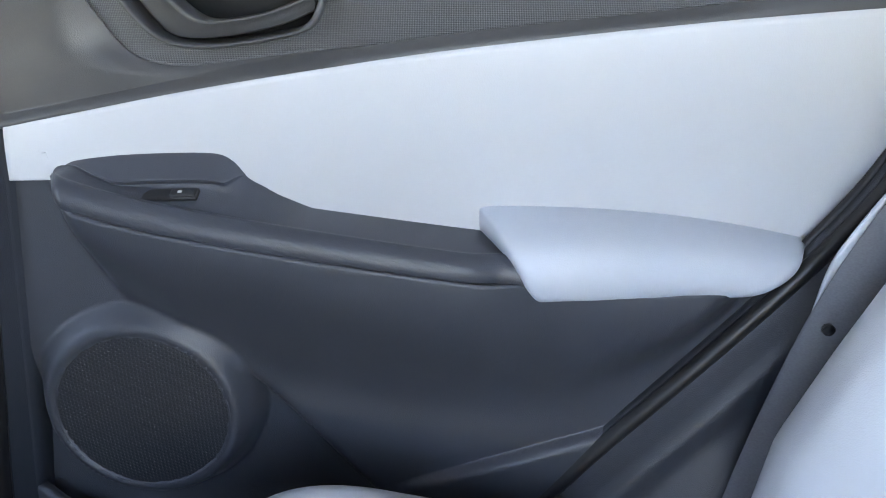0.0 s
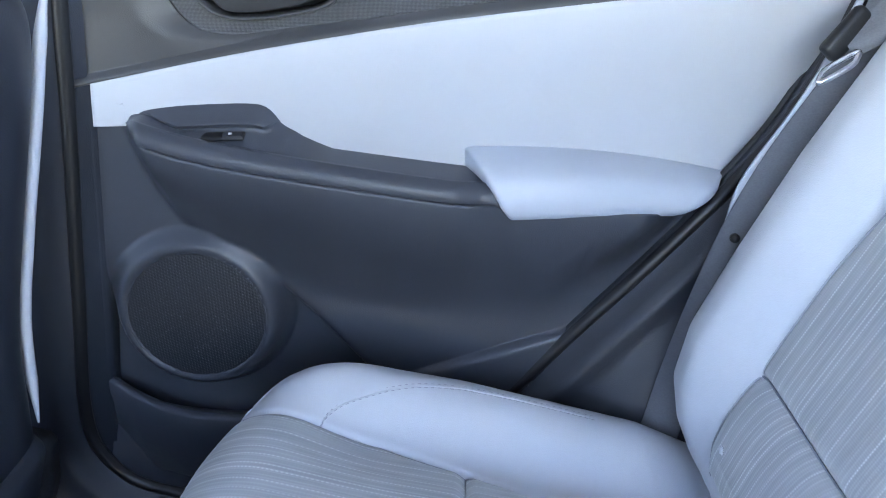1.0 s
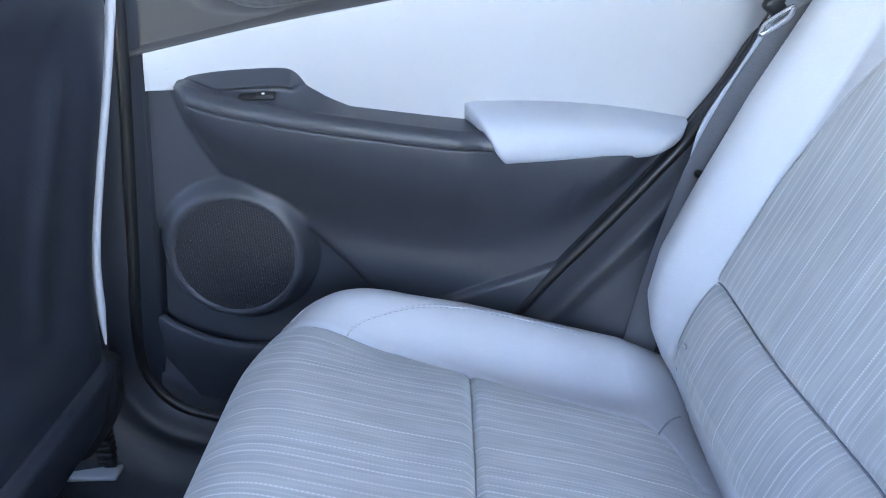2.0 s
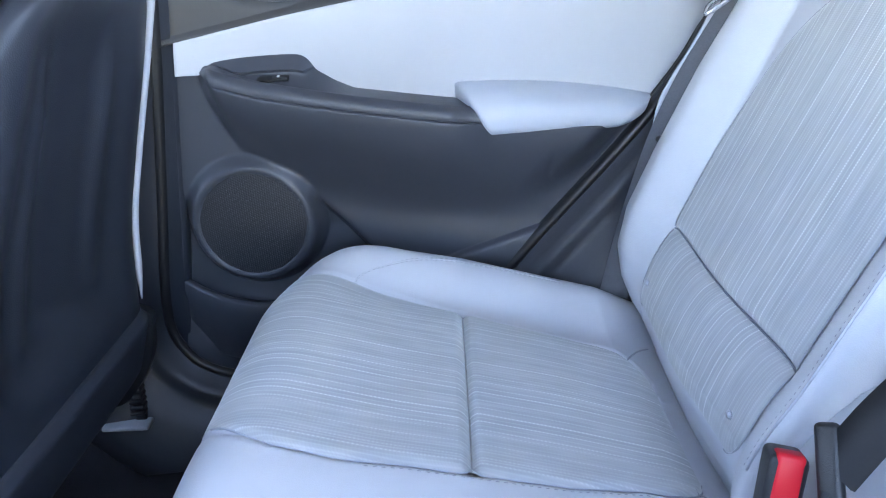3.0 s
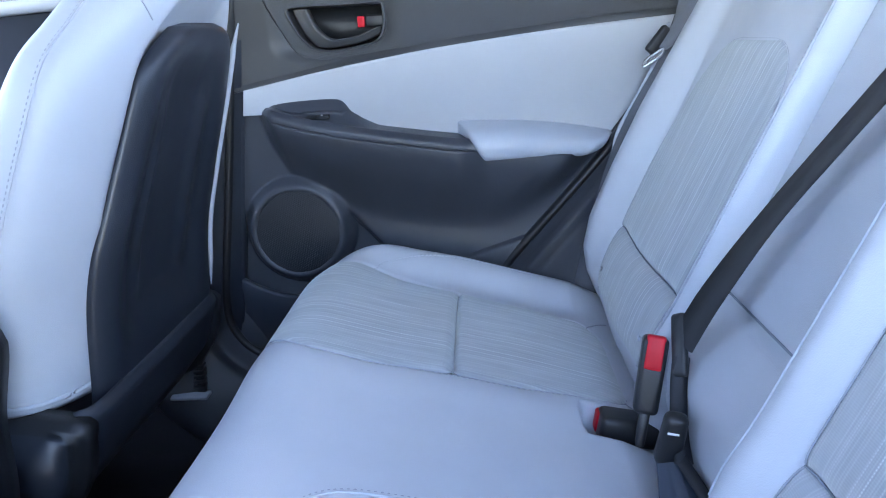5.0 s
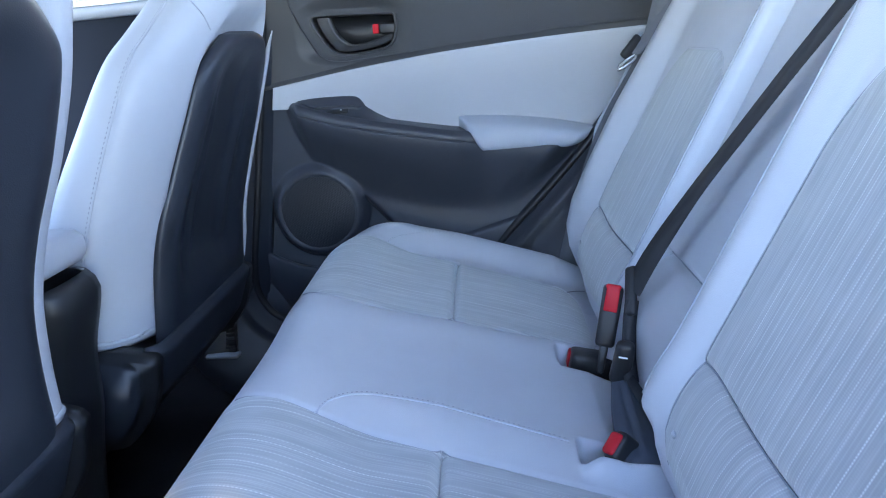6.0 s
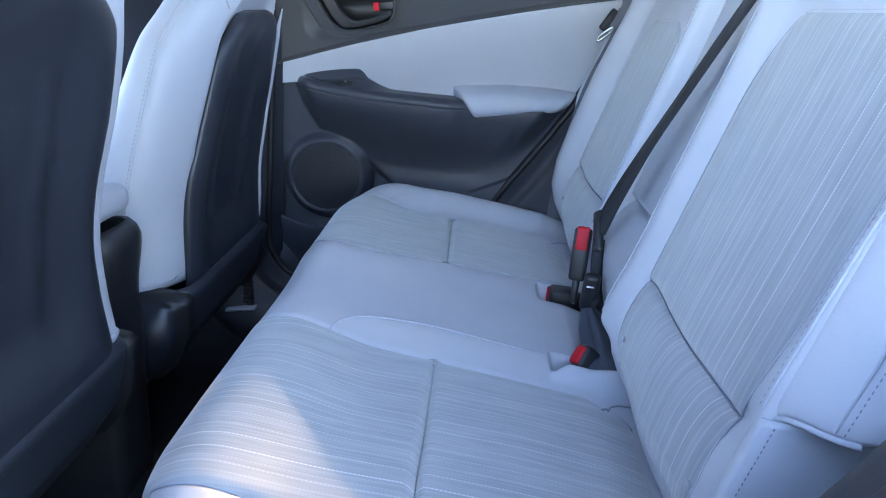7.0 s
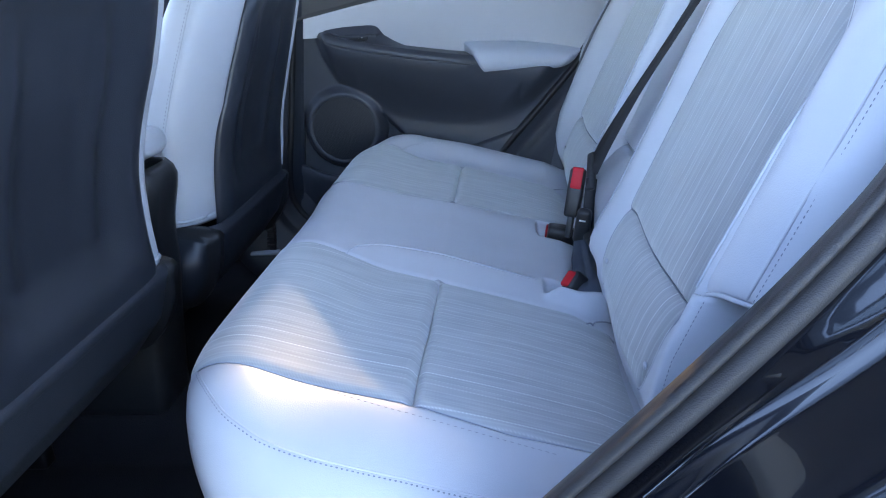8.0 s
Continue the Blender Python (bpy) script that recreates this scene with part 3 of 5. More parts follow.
    part("switch_mark", block((0.0035, 0.0028, 0.0010), (-0.177, 0.6775, 1.0432), turn, 0.0003, 1), M_WHITE_MARK, sw)

    # pale pad that ends the armrest
    prof = [(0.740, 1.000), (0.7335, 1.0165), (0.728, 1.0185), (0.705, 1.015), (0.680, 1.008), (0.668, 1.001), (0.662, 0.992), (0.659, 0.980), (0.658, 0.968), (0.660, 0.957), (0.665, 0.949), (0.676, 0.9455), (0.70, 0.945)]
    left = [0.060, 0.0595, 0.060, 0.068, 0.077, 0.082, 0.086, 0.092, 0.098, 0.105, 0.112, 0.114, 0.114]
    right = [0.345, 0.349, 0.350, 0.350, 0.345, 0.341, 0.338, 0.333, 0.325, 0.315, 0.305, 0.300, 0.300]
    u = np.linspace(0, 1, 60)
    rows = []
    for w in u:
        row = []
        for (py, pz), xl, xr in zip(prof, left, right):
            e = min(1.0, w / 0.045)
            t = 1 - e
            f = min(1.0, (1 - w) / 0.10)
            s = 1 - f
            xx = xl + (xr - xl) * w
            sag = 0.030 * w ** 2.2 * (pz - 0.947) / 0.066
            yy = py + (0.72 - py) * 0.30 * (s ** 2) + 0.012 * w * (py < 0.7)
            row.append((xx, yy + 0.004 * t * t, pz - sag - 0.002 * t * t))
        rows.append(row)
    first = [(0.060 if z > 0.988 else x + 0.001, 0.735, z) for x, y, z in rows[0]]
    last = [(x, 0.73, z) for x, y, z in rows[-1]]
    pad = part("armrest_pad", sheet("armrest_pad", np.array([first] + rows + [last])), M_PAD, door, "pale grey leather armrest pad")
    mod = pad.modifiers.new("round", "SUBSURF")
    mod.levels = mod.render_levels = 1

    # speaker: rim and pierced grille
    cx, cz = SPEAKER
    w = np.linspace(0, 2 * math.pi, 73)[:-1]
    prof = [(0.0862, 0.6960), (0.0850, 0.6932), (0.0832, 0.6926), (0.0822, 0.6918), (0.0812, 0.6912), (0.0803, 0.6918), (0.0797, 0.6945)]
    g = np.stack([np.stack([cx + r * np.cos(w), np.full(72, y), cz + r * np.sin(w)], -1) for r, y in prof], 1)
    spk = part("speaker_rim", sheet("speaker_rim", g, close_u=True), M_DARK, door, "dark speaker rim")
    g = np.stack([np.stack([cx + r * np.cos(w), np.full(72, 0.6930 - 0.003 * (1 - (r / 0.080) ** 2)), cz + r * np.sin(w)], -1) for r in np.linspace(0.0803, 0.0005, 14)], 1)
    part("speaker_grille", sheet("speaker_grille", g, close_u=True), M_GRILLE, spk, "finely pierced black grille")

    # lower pocket: a lip that sweeps forward under the speaker
    lip = curve([(-0.394, 0.714, 0.737), (-0.365, 0.700, 0.729), (-0.335, 0.686, 0.719), (-0.29, 0.672, 0.708), (-0.23, 0.665, 0.702), (-0.12, 0.665, 0.699), (0.02, 0.668, 0.70)], 70)
    rows = []
    for a in lip:
        rows.append([(a[0], 0.722, a[2] - 0.03), (a[0], a[1] + 0.016, a[2] - 0.012), (a[0], a[1] + 0.010, a[2]), (a[0], a[1] + 0.002, a[2] + 0.001), (a[0], a[1] - 0.002, a[2] - 0.006),
                     (a[0], a[1], a[2] - 0.04), (a[0], a[1] + 0.012, 0.60), (a[0], 0.70, 0.55)])
    g = np.array(rows)
    fore = OPENING[(OPENING[:, 0] < -0.2) & (OPENING[:, 1] < 1.0)]
    fore = fore[np.argsort(fore[:, 1])]
    g[..., 0] = np.maximum(g[..., 0], np.interp(g[..., 2], fore[:, 1], fore[:, 0]) + 0.001)
    part("map_pocket", sheet("map_pocket", g), M_DARK, door, "dark map pocket lip")

    # window pane and the outer skin
    pane = part("window_pane", plate([(-0.31, 1.28), (-0.22, 1.28), (-0.18, 1.300), (0.055, 1.373), (0.235, 1.375), (0.275, 1.463), (0.33, 1.60), (0.12, 1.645), (-0.17, 1.635), (-0.26, 1.52)], 0.700, 0.704, 0), M_GLASS, door, "clear window pane")
    pane.visible_shadow = False
    skin = plate([tuple(OPENING[k] - OUT[k] * 0.004) for k in range(0, 260, 4) if OPENING[k][1] < 1.27] + [(-0.32, 1.275)], 0.80, 0.82, 0.0)
    part("outer_skin", skin, M_PAINT, door, "black painted outer skin")


def grille_material():
    """Black plastic pierced by small holes in staggered rows."""
    n = Nodes("pierced_grille", 0.5)
    sep = n.t.nodes.new("ShaderNodeSeparateXYZ")
    n.t.links.new(n.co, sep.inputs[0])
    k = 2 * math.pi / 0.0034
    a = n.math("COSINE", n.math("MULTIPLY", sep.outputs[0], k))
    u = n.math("ADD", n.math("MULTIPLY", sep.outputs[0], k * 0.5), n.math("MULTIPLY", sep.outputs[2], k * 0.866))
    v = n.math("SUBTRACT", n.math("MULTIPLY", sep.outputs[0], k * 0.5), n.math("MULTIPLY", sep.outputs[2], k * 0.866))
    dots = n.math("MULTIPLY", n.math("ADD", n.math("ADD", a, n.math("COSINE", u)), n.math("COSINE", v)), 0.333)
    n.color(n.mix(n.ramp(dots, 0.42, 0.66), (0.017, 0.019, 0.024), (0.002, 0.002, 0.003)))
    n.bump(n.math("SUBTRACT", 1.0, n.ramp(dots, 0.2, 0.6)), 0.5, 0.001)
    return n.m


M_GRILLE = grille_material()


def dotted_material():
    """Dark plastic with a fine raised dot pattern."""
    n = Nodes("dotted_plastic", 0.42)
    sep = n.t.nodes.new("ShaderNodeSeparateXYZ")
    n.t.links.new(n.co, sep.inputs[0])
    k = 2 * math.pi / 0.0026
    a = n.math("SINE", n.math("MULTIPLY", n.math("ADD", sep.outputs[0], sep.outputs[2]), k))
    b = n.math("SINE", n.math("MULTIPLY", n.math("SUBTRACT", sep.outputs[0], sep.outputs[2]), k))
    dots = n.math("ADD", n.math("MULTIPLY", n.math("MULTIPLY", a, b), 0.5), 0.5)
    n.color(n.mix(n.ramp(dots, 0.35, 0.75), (0.036, 0.037, 0.040), (0.105, 0.106, 0.110)))
    n.bump(dots, 0.7, 0.0007)
    return n.m


M_UPPER = dotted_material()


# ---- rear bench ----
HALF = 0.645


def front_edge(y):
    t = np.clip((np.abs(y) - (HALF - 0.24)) / 0.24, 0, 1)
    return -0.183 + 0.175 * (1 - np.sqrt(np.maximum(1 - t ** 2, 0)))


def insert_end(side):
    """How far back a cushion's cloth insert reaches."""
    return np.where(np.asarray(side) < 0, 0.298, 0.280)


def insert_sides(x, side):
    """The inner and outer edge of a seat's cloth insert, from the car's middle line."""
    near_side = np.asarray(side) < 0
    inner = np.where(near_side, np.interp(x, [-0.20, -0.136, -0.067, 0.0, 0.068, 0.24, 0.27], [0.125, 0.138, 0.152, 0.158, 0.167, 0.171, 0.178]),
                     np.interp(x, [-0.20, -0.166, -0.109, -0.05, 0.0, 0.06, 0.146, 0.216], [0.200, 0.186, 0.162, 0.160, 0.166, 0.165, 0.172, 0.187]))
    outer = np.where(near_side, np.interp(x, [-0.20, -0.127, -0.057, 0.067, 0.155, 0.237], [0.478, 0.483, 0.492, 0.496, 0.508, 0.505]),
                     np.interp(x, [-0.20, -0.13, -0.02, 0.06, 0.13, 0.19, 0.235], [0.516, 0.511, 0.511, 0.492, 0.474, 0.466, 0.460]))
    end = insert_end(side)
    k = np.clip((x - (end - 0.062)) / 0.062, 0, 1)
    turn = 1 - np.sqrt(np.maximum(1 - k ** 2.2, 0))
    return inner + 0.035 * turn, outer - 0.095 * turn


def cushion_z(x, y):
    x, y = np.asarray(x, float), np.asarray(y, float)
    a = np.abs(y)
    z = 0.775 - 0.21 * (x - 0.06) - 0.08 * np.maximum(x - 0.06, 0) - 0.2 * np.maximum(x - 0.25, 0)
    z += 0.020 * bell(a, 0.590, 0.055) * (y > 0) - 3.6 * np.maximum(a - 0.50, 0) ** 2 * (y < 0)
    z += 0.006 * bell(a, 0.34, 0.10) * bell(x, -0.05, 0.10) + 0.005 * bell(a, 0.34, 0.10) * bell(x, 0.16, 0.07)
    z -= 0.004 * bell(a, 0.0, 0.12)
    # the far bolster rises out of a valley; the near seat lies a little lower
    z += (y > 0) * (0.005 * bell(a, 0.14, 0.06) - 0.017 * bell(a, 0.508, 0.045) * smooth(x, -0.13, -0.02) * (1 - smooth(x, 0.20, 0.30)))
    z -= 0.011 * smooth(-y, 0.09, 0.17) * (1 - smooth(-y, 0.30, 0.44)) * smooth(x, -0.10, 0.0)
    inner, outer = insert_sides(x, y)
    near = 1 - smooth(x, 0.280, 0.300)
    z -= 0.0040 * near * (bell(a, inner, 0.004) + bell(a, outer, 0.004))
    within = smooth(a, inner - 0.002, inner + 0.006) * (1 - smooth(a, outer - 0.002, outer + 0.008))
    z -= 0.012 * bell(x, 0.060, 0.005) * within
    # hollows for the buckles
    z += 0.022 * bell(y, -0.141, 0.013) * smooth(x, 0.205, 0.235) * (1 + 0.7 * smooth(x, 0.25, 0.30))
    for c, half in ((0.134, 0.030), (-0.109, 0.020)):
        z -= 0.052 * smooth(x, 0.209 + 0.10 * np.abs(y - c) * (np.abs(y - c) > 0.02), 0.214 + 0.10 * np.abs(y - c)) * (1 - smooth(np.abs(y - c), half, half + 0.005)) * (1 - smooth(x, 0.29, 0.31))
    t1 = np.maximum(0, 1 - (x - front_edge(y)) / 0.080)
    t2 = np.maximum(0, 1 - (HALF - a) / 0.062)
    t = np.minimum(1, np.hypot(t1, t2))
    z += 0.010 * smooth(-x, 0.0, 0.15)
    z -= 0.056 * (1 - np.sqrt(1 - t ** 2 * 0.999))
    return z


def cushion():
    """The bench's cushion; returns the bench."""
    bench = thing("rear_bench", "pale leather rear bench seat with striped cloth inserts", "car seat", at=(0.05, 0, 0.47))
    v = np.linspace(-1, 1, 480)
    y = HALF * np.sin(v * math.pi / 2) * 0.35 + HALF * v * 0.65
    u = np.concatenate([np.linspace(0, 0.25, 50)[:-1], np.linspace(0.25, 1, 150)])
    U, Y = np.meshgrid(u, y, indexing="ij")
    xf = front_edge(Y)
    X = xf + (0.40 - xf) * U
    Z = cushion_z(X, Y)
    top = np.stack([X, Y, Z], -1)
    # skirts in front and at both ends
    def skirt(edge, way):
        rows = []
        for d, k in ((0.012, 0.001), (0.04, -0.005), (0.09, -0.021), (0.15, -0.042), (0.22, -0.066), (0.28, -0.088)):
            e = edge.copy()
            e[:, 2] -= d
            e += way * k
            rows.append(e)
        return rows
    fr = skirt(top[0], np.array([-1.0, 0, 0]))
    top = np.concatenate([np.array(fr[::-1]), top], 0)
    lo = skirt(top[:, 0], np.array([0, -1.0, 0]))
    hi = skirt(top[:, -1], np.array([0, 1.0, 0]))
    full = np.concatenate([np.stack(lo[::-1], 1), top, np.stack(hi, 1)], 1)
    full[..., 2] = np.maximum(full[..., 2], 0.47)
    seat = part("cushion", sheet("cushion", full), M_LEATHER, bench, "pale grey leather cushion")
    # cloth inserts: front and rear piece on either side
    for side in (1, -1):
        for lo_x, hi_x in ((-0.2, 0.0595), (0.0605, float(insert_end(side)))):
            s, w = np.linspace(0, 1, 60), np.linspace(0, 1, 70)
            S, W = np.meshgrid(s, w, indexing="ij")
            X = lo_x + (hi_x - lo_x) * S
            inner, outer = insert_sides(X, side)
            a = inner + (outer - inner) * W
            if lo_x < 0:
                X = np.where(S < 0.28, front_edge(a) + 0.004 + (lo_x + (hi_x - lo_x) * 0.28 - front_edge(a) - 0.004) * (S / 0.28), X)
            d = np.minimum(np.minimum(a - inner, outer - a), np.minimum((X - lo_x + (0.03 if lo_x < 0 else 0)), hi_x - X))
            lift = -0.0012 + 0.0032 * (1 - np.exp(-np.maximum(d, 0) / 0.004))
            base = cushion_z(X, a * side) + 0.0040 * (bell(a, inner, 0.004) + bell(a, outer, 0.004)) * 0.6 + 0.006 * bell(X, 0.06, 0.005)
            p = np.stack([X, a * side, base + lift], -1)
            if lo_x < 0:
                low = p[0].copy()
                rows = []
                for dd, k in ((0.05, -0.006), (0.02, -0.004)):
                    e = low.copy()
                    e[:, 2] -= dd
                    e[:, 0] += k
                    rows.append(e)
                p = np.concatenate([np.array(rows), p], 0)
            cloth = part("cloth_insert", sheet("cloth_insert", p, flip=side < 0), M_FABRIC, seat, "grey cloth with pale stripes")
            q = p[2:] if lo_x < 0 else p
            rims = [q[4:, 0], q[4:, -1]] if lo_x < 0 else [q[:, 0], q[-1], q[:, -1]]
            for rim in rims:
                part("seam", tube("seam", rim + [0, 0, -0.0003], 0.0010, 6), M_CREASE, cloth)
        # seams
        x = np.linspace(-0.06, 0.19, 80)
        arc = curve([(-0.075, 0.16), (-0.062, 0.118), (-0.03, 0.090), (0.02, 0.084), (0.1, 0.090), (0.2, 0.098)], 90)
        q = np.stack([arc[:, 0], arc[:, 1] * side * (1 if side < 0 else 1), cushion_z(arc[:, 0], arc[:, 1] * side) + 0.0012], -1)
        if side < 0:
            part("seam", tube("seam", q - [0, 0, 0.0008], 0.0010, 6), M_STITCH, seat)
            part("stitching", stitches("stitching", q + [0, 0.004, -0.0004], (0, 0, 1), 0.003, 0.003, 0.0006), M_THREAD, seat)
        if side > 0:
            arc = curve([(-0.080, 0.497), (-0.070, 0.527), (-0.046, 0.550), (0.014, 0.577), (0.10, 0.586), (0.2, 0.586)], 90)
        else:
            arc = curve([(-0.070, 0.490), (-0.054, 0.4985), (-0.031, 0.504), (-0.009, 0.508), (0.049, 0.518), (0.129, 0.524), (0.2, 0.528)], 90)
        q = np.stack([arc[:, 0], arc[:, 1] * side, cushion_z(arc[:, 0], arc[:, 1] * side) + 0.0003], -1)
        if side > 0:
            part("seam", tube("seam", q, 0.0007, 6), M_LEATHER, seat)
        for gap in (-0.004, 0.003)[:2 if side > 0 else 1]:
            part("stitching", stitches("stitching", q + [0, gap * side, 0.0006], (0, 0, 1), 0.004, 0.003, 0.0005), M_THREAD, seat)
        for pts in (((0.262, 0.215), (0.285, 0.190), (0.305, 0.180)), ((0.255, 0.43), (0.280, 0.47), (0.300, 0.49))):
            p = curve(pts, 24)
            q = np.stack([p[:, 0], p[:, 1] * side, cushion_z(p[:, 0], p[:, 1]) + 0.0002], -1)
            part("seam", tube("seam", q, 0.0012, 6), M_THREAD, seat)
        if side > 0:
            x = np.linspace(-0.03, 0.225, 70)
            a = insert_sides(x, 1)[0] - 0.009
            q = np.stack([x, a, cushion_z(x, a) + 0.0006], -1)
            part("stitching", stitches("stitching", q, (0, 0, 1), 0.004, 0.0035), M_THREAD, seat)
        # piped edge at the seat's end
        w = np.linspace(0, 1, 120)
        yy = HALF - 0.013
        ex = np.linspace(float(front_edge(yy)) + 0.012, 0.30, 60)
        ey = np.linspace(0.42, yy, 50)[:-1]
        path = np.concatenate([np.stack([front_edge(ey) + 0.012, ey], -1), np.stack([ex, np.full(60, yy)], -1)])
        path = curve(path[::6], 140)
        if side < 0:
            path = curve([(-0.160, 0.480), (-0.154, 0.493), (-0.133, 0.523), (-0.109, 0.549), (-0.083, 0.565), (-0.057, 0.574), (0.0, 0.579), (0.07, 0.582), (0.15, 0.582), (0.25, 0.580)], 140)
        q = np.stack([path[:, 0], path[:, 1] * side, cushion_z(path[:, 0], path[:, 1] * side) + 0.0003], -1)
        part("seam", tube("seam", q, 0.0010, 6), M_LEATHER, seat)
        part("stitching", stitches("stitching", q + [0, 0.004 * side, -0.003 if side > 0 else -0.0012], (0, side, 0.6), 0.0023, 0.0026, 0.0007), M_THREAD_DARK, seat)
    return bench


def back_x(y, z):
    """The face of the rear seat's backrest."""
    y, z = np.asarray(y, float), np.asarray(z, float)
    a = np.abs(y)
    x = 0.326 + 0.46 * (z - 0.86)
    # the outer bolsters stand forward, and tuck in at the foot
    x += smooth(a, 0.49, 0.565) * np.interp(z, [0.66, 0.715, 0.738, 0.770, 0.81, 0.86, 0.94, 1.04, 1.11, 1.3], [0.09, 0.050, 0.022, -0.005, -0.028, -0.040, -0.043, -0.042, -0.036, -0.02])
    x += (1 - smooth(a, 0.49, 0.565)) * np.interp(z, [0.66, 0.70, 0.735, 0.765, 0.79], [0.085, 0.058, 0.026, 0.006, 0.0])
    x -= 0.020 * bell(a, 0.125, 0.035)
    x -= 0.008 * bell(a, 0.335, 0.12)
    x -= 0.004 * bell(z, 0.825, 0.03) * (1 - smooth(a, 0.48, 0.54))
    return x


# the side wing's cross section: outwards from the car's middle line, and back from its inner seam
WING = curve([(0.5535, 0.0045), (0.5555, 0.0010), (0.560, -0.0015), (0.572, 0.0002), (0.588, 0.007), (0.600, 0.015), (0.608, 0.024), (0.615, 0.036), (0.621, 0.055), (0.625, 0.085), (0.627, 0.13)], 64)


def wing_seam(z):
    """The place, fore and aft, of the seam between bolster and wing."""
    return 0.3150 + 0.443 * (np.asarray(z, float) - 0.916)


def side_wing(bench, side):
    """The padded wing outside the bolster, with a piped lower hem, and the bolster's hollow side below it."""
    across, back = WING[:, 0], WING[:, 1]
    # the hem waves: it rises from the seam, sags and rises to the outside
    hem = np.interp(across, [0.5535, 0.558, 0.565, 0.575, 0.585, 0.600, 0.610, 0.627], [0.908, 0.9130, 0.9168, 0.9215, 0.9235, 0.9240, 0.9238, 0.931])
    rows = []
    for s in np.concatenate([np.linspace(0, 0.06, 8), np.linspace(0.06, 1, 60)[1:]]):
        z = hem + (1.33 - hem) * s
        tuck = 0.005 * math.exp(-s / 0.012)
        rows.append(np.stack([wing_seam(z) + back + tuck + 0.0016 * np.sin(z * 60) * smooth(across, 0.56, 0.58), across * side, z], -1))
    low = rows[0]
    under = [low + [0.012, 0, 0.001], low + [0.05, 0, 0.012]]
    g = np.array(under[::-1] + rows)
    wing = part("side_wing", sheet("side_wing", g, flip=side > 0), M_LEATHER, bench, "pale leather side wing")
    edge = int(np.argmin(np.abs(across - 0.6052)))
    part("piping", tube("piping", low[:edge + 4] + [-0.001, 0, -0.001], 0.0021, 8), M_LEATHER, wing)
    z = np.linspace(float(hem[edge]) + 0.003, 1.30, 90)
    for k, way in ((edge, (-1, side * 0.8, 0.3)), (edge - 2, None)):
        q = np.stack([wing_seam(z) + back[k] - 0.0004, np.full(90, across[k] * side), z], -1)
        if way:
            part("stitching", stitches("stitching", q, way, 0.0026, 0.0018, 0.0004), M_THREAD_DARK, wing)
        else:
            part("seam", tube("seam", q + [0.0002, 0, 0], 0.0010, 6), M_LEATHER_GREY, wing)
    # bolster side: a hollow that runs back from the bolster's edge
    z = np.linspace(0.66, 0.916, 50)
    prof = curve([(0.5630, -0.0020), (0.5665, 0.001), (0.5690, 0.010), (0.5700, 0.030), (0.5715, 0.055), (0.575, 0.090), (0.585, 0.15)], 30)
    g = np.stack([np.stack([back_x(np.full(30, 0.556), np.full(30, zz)) + prof[:, 1], prof[:, 0] * side, np.full(30, zz)], -1) for zz in z])
    flank = part("bolster_side", sheet("bolster_side", g, flip=side > 0), M_LEATHER, bench, "pale leather side of the bolster", 0.004)
    z = np.linspace(0.735, 0.915, 60)
    q = np.stack([back_x(np.full(60, 0.556), z) + 0.0035, np.full(60, 0.5732 * side), z], -1)
    part("stitching", stitches("stitching", q, (-1, side, 0.3), 0.0026, 0.0018, 0.0004), M_THREAD_DARK, flank)


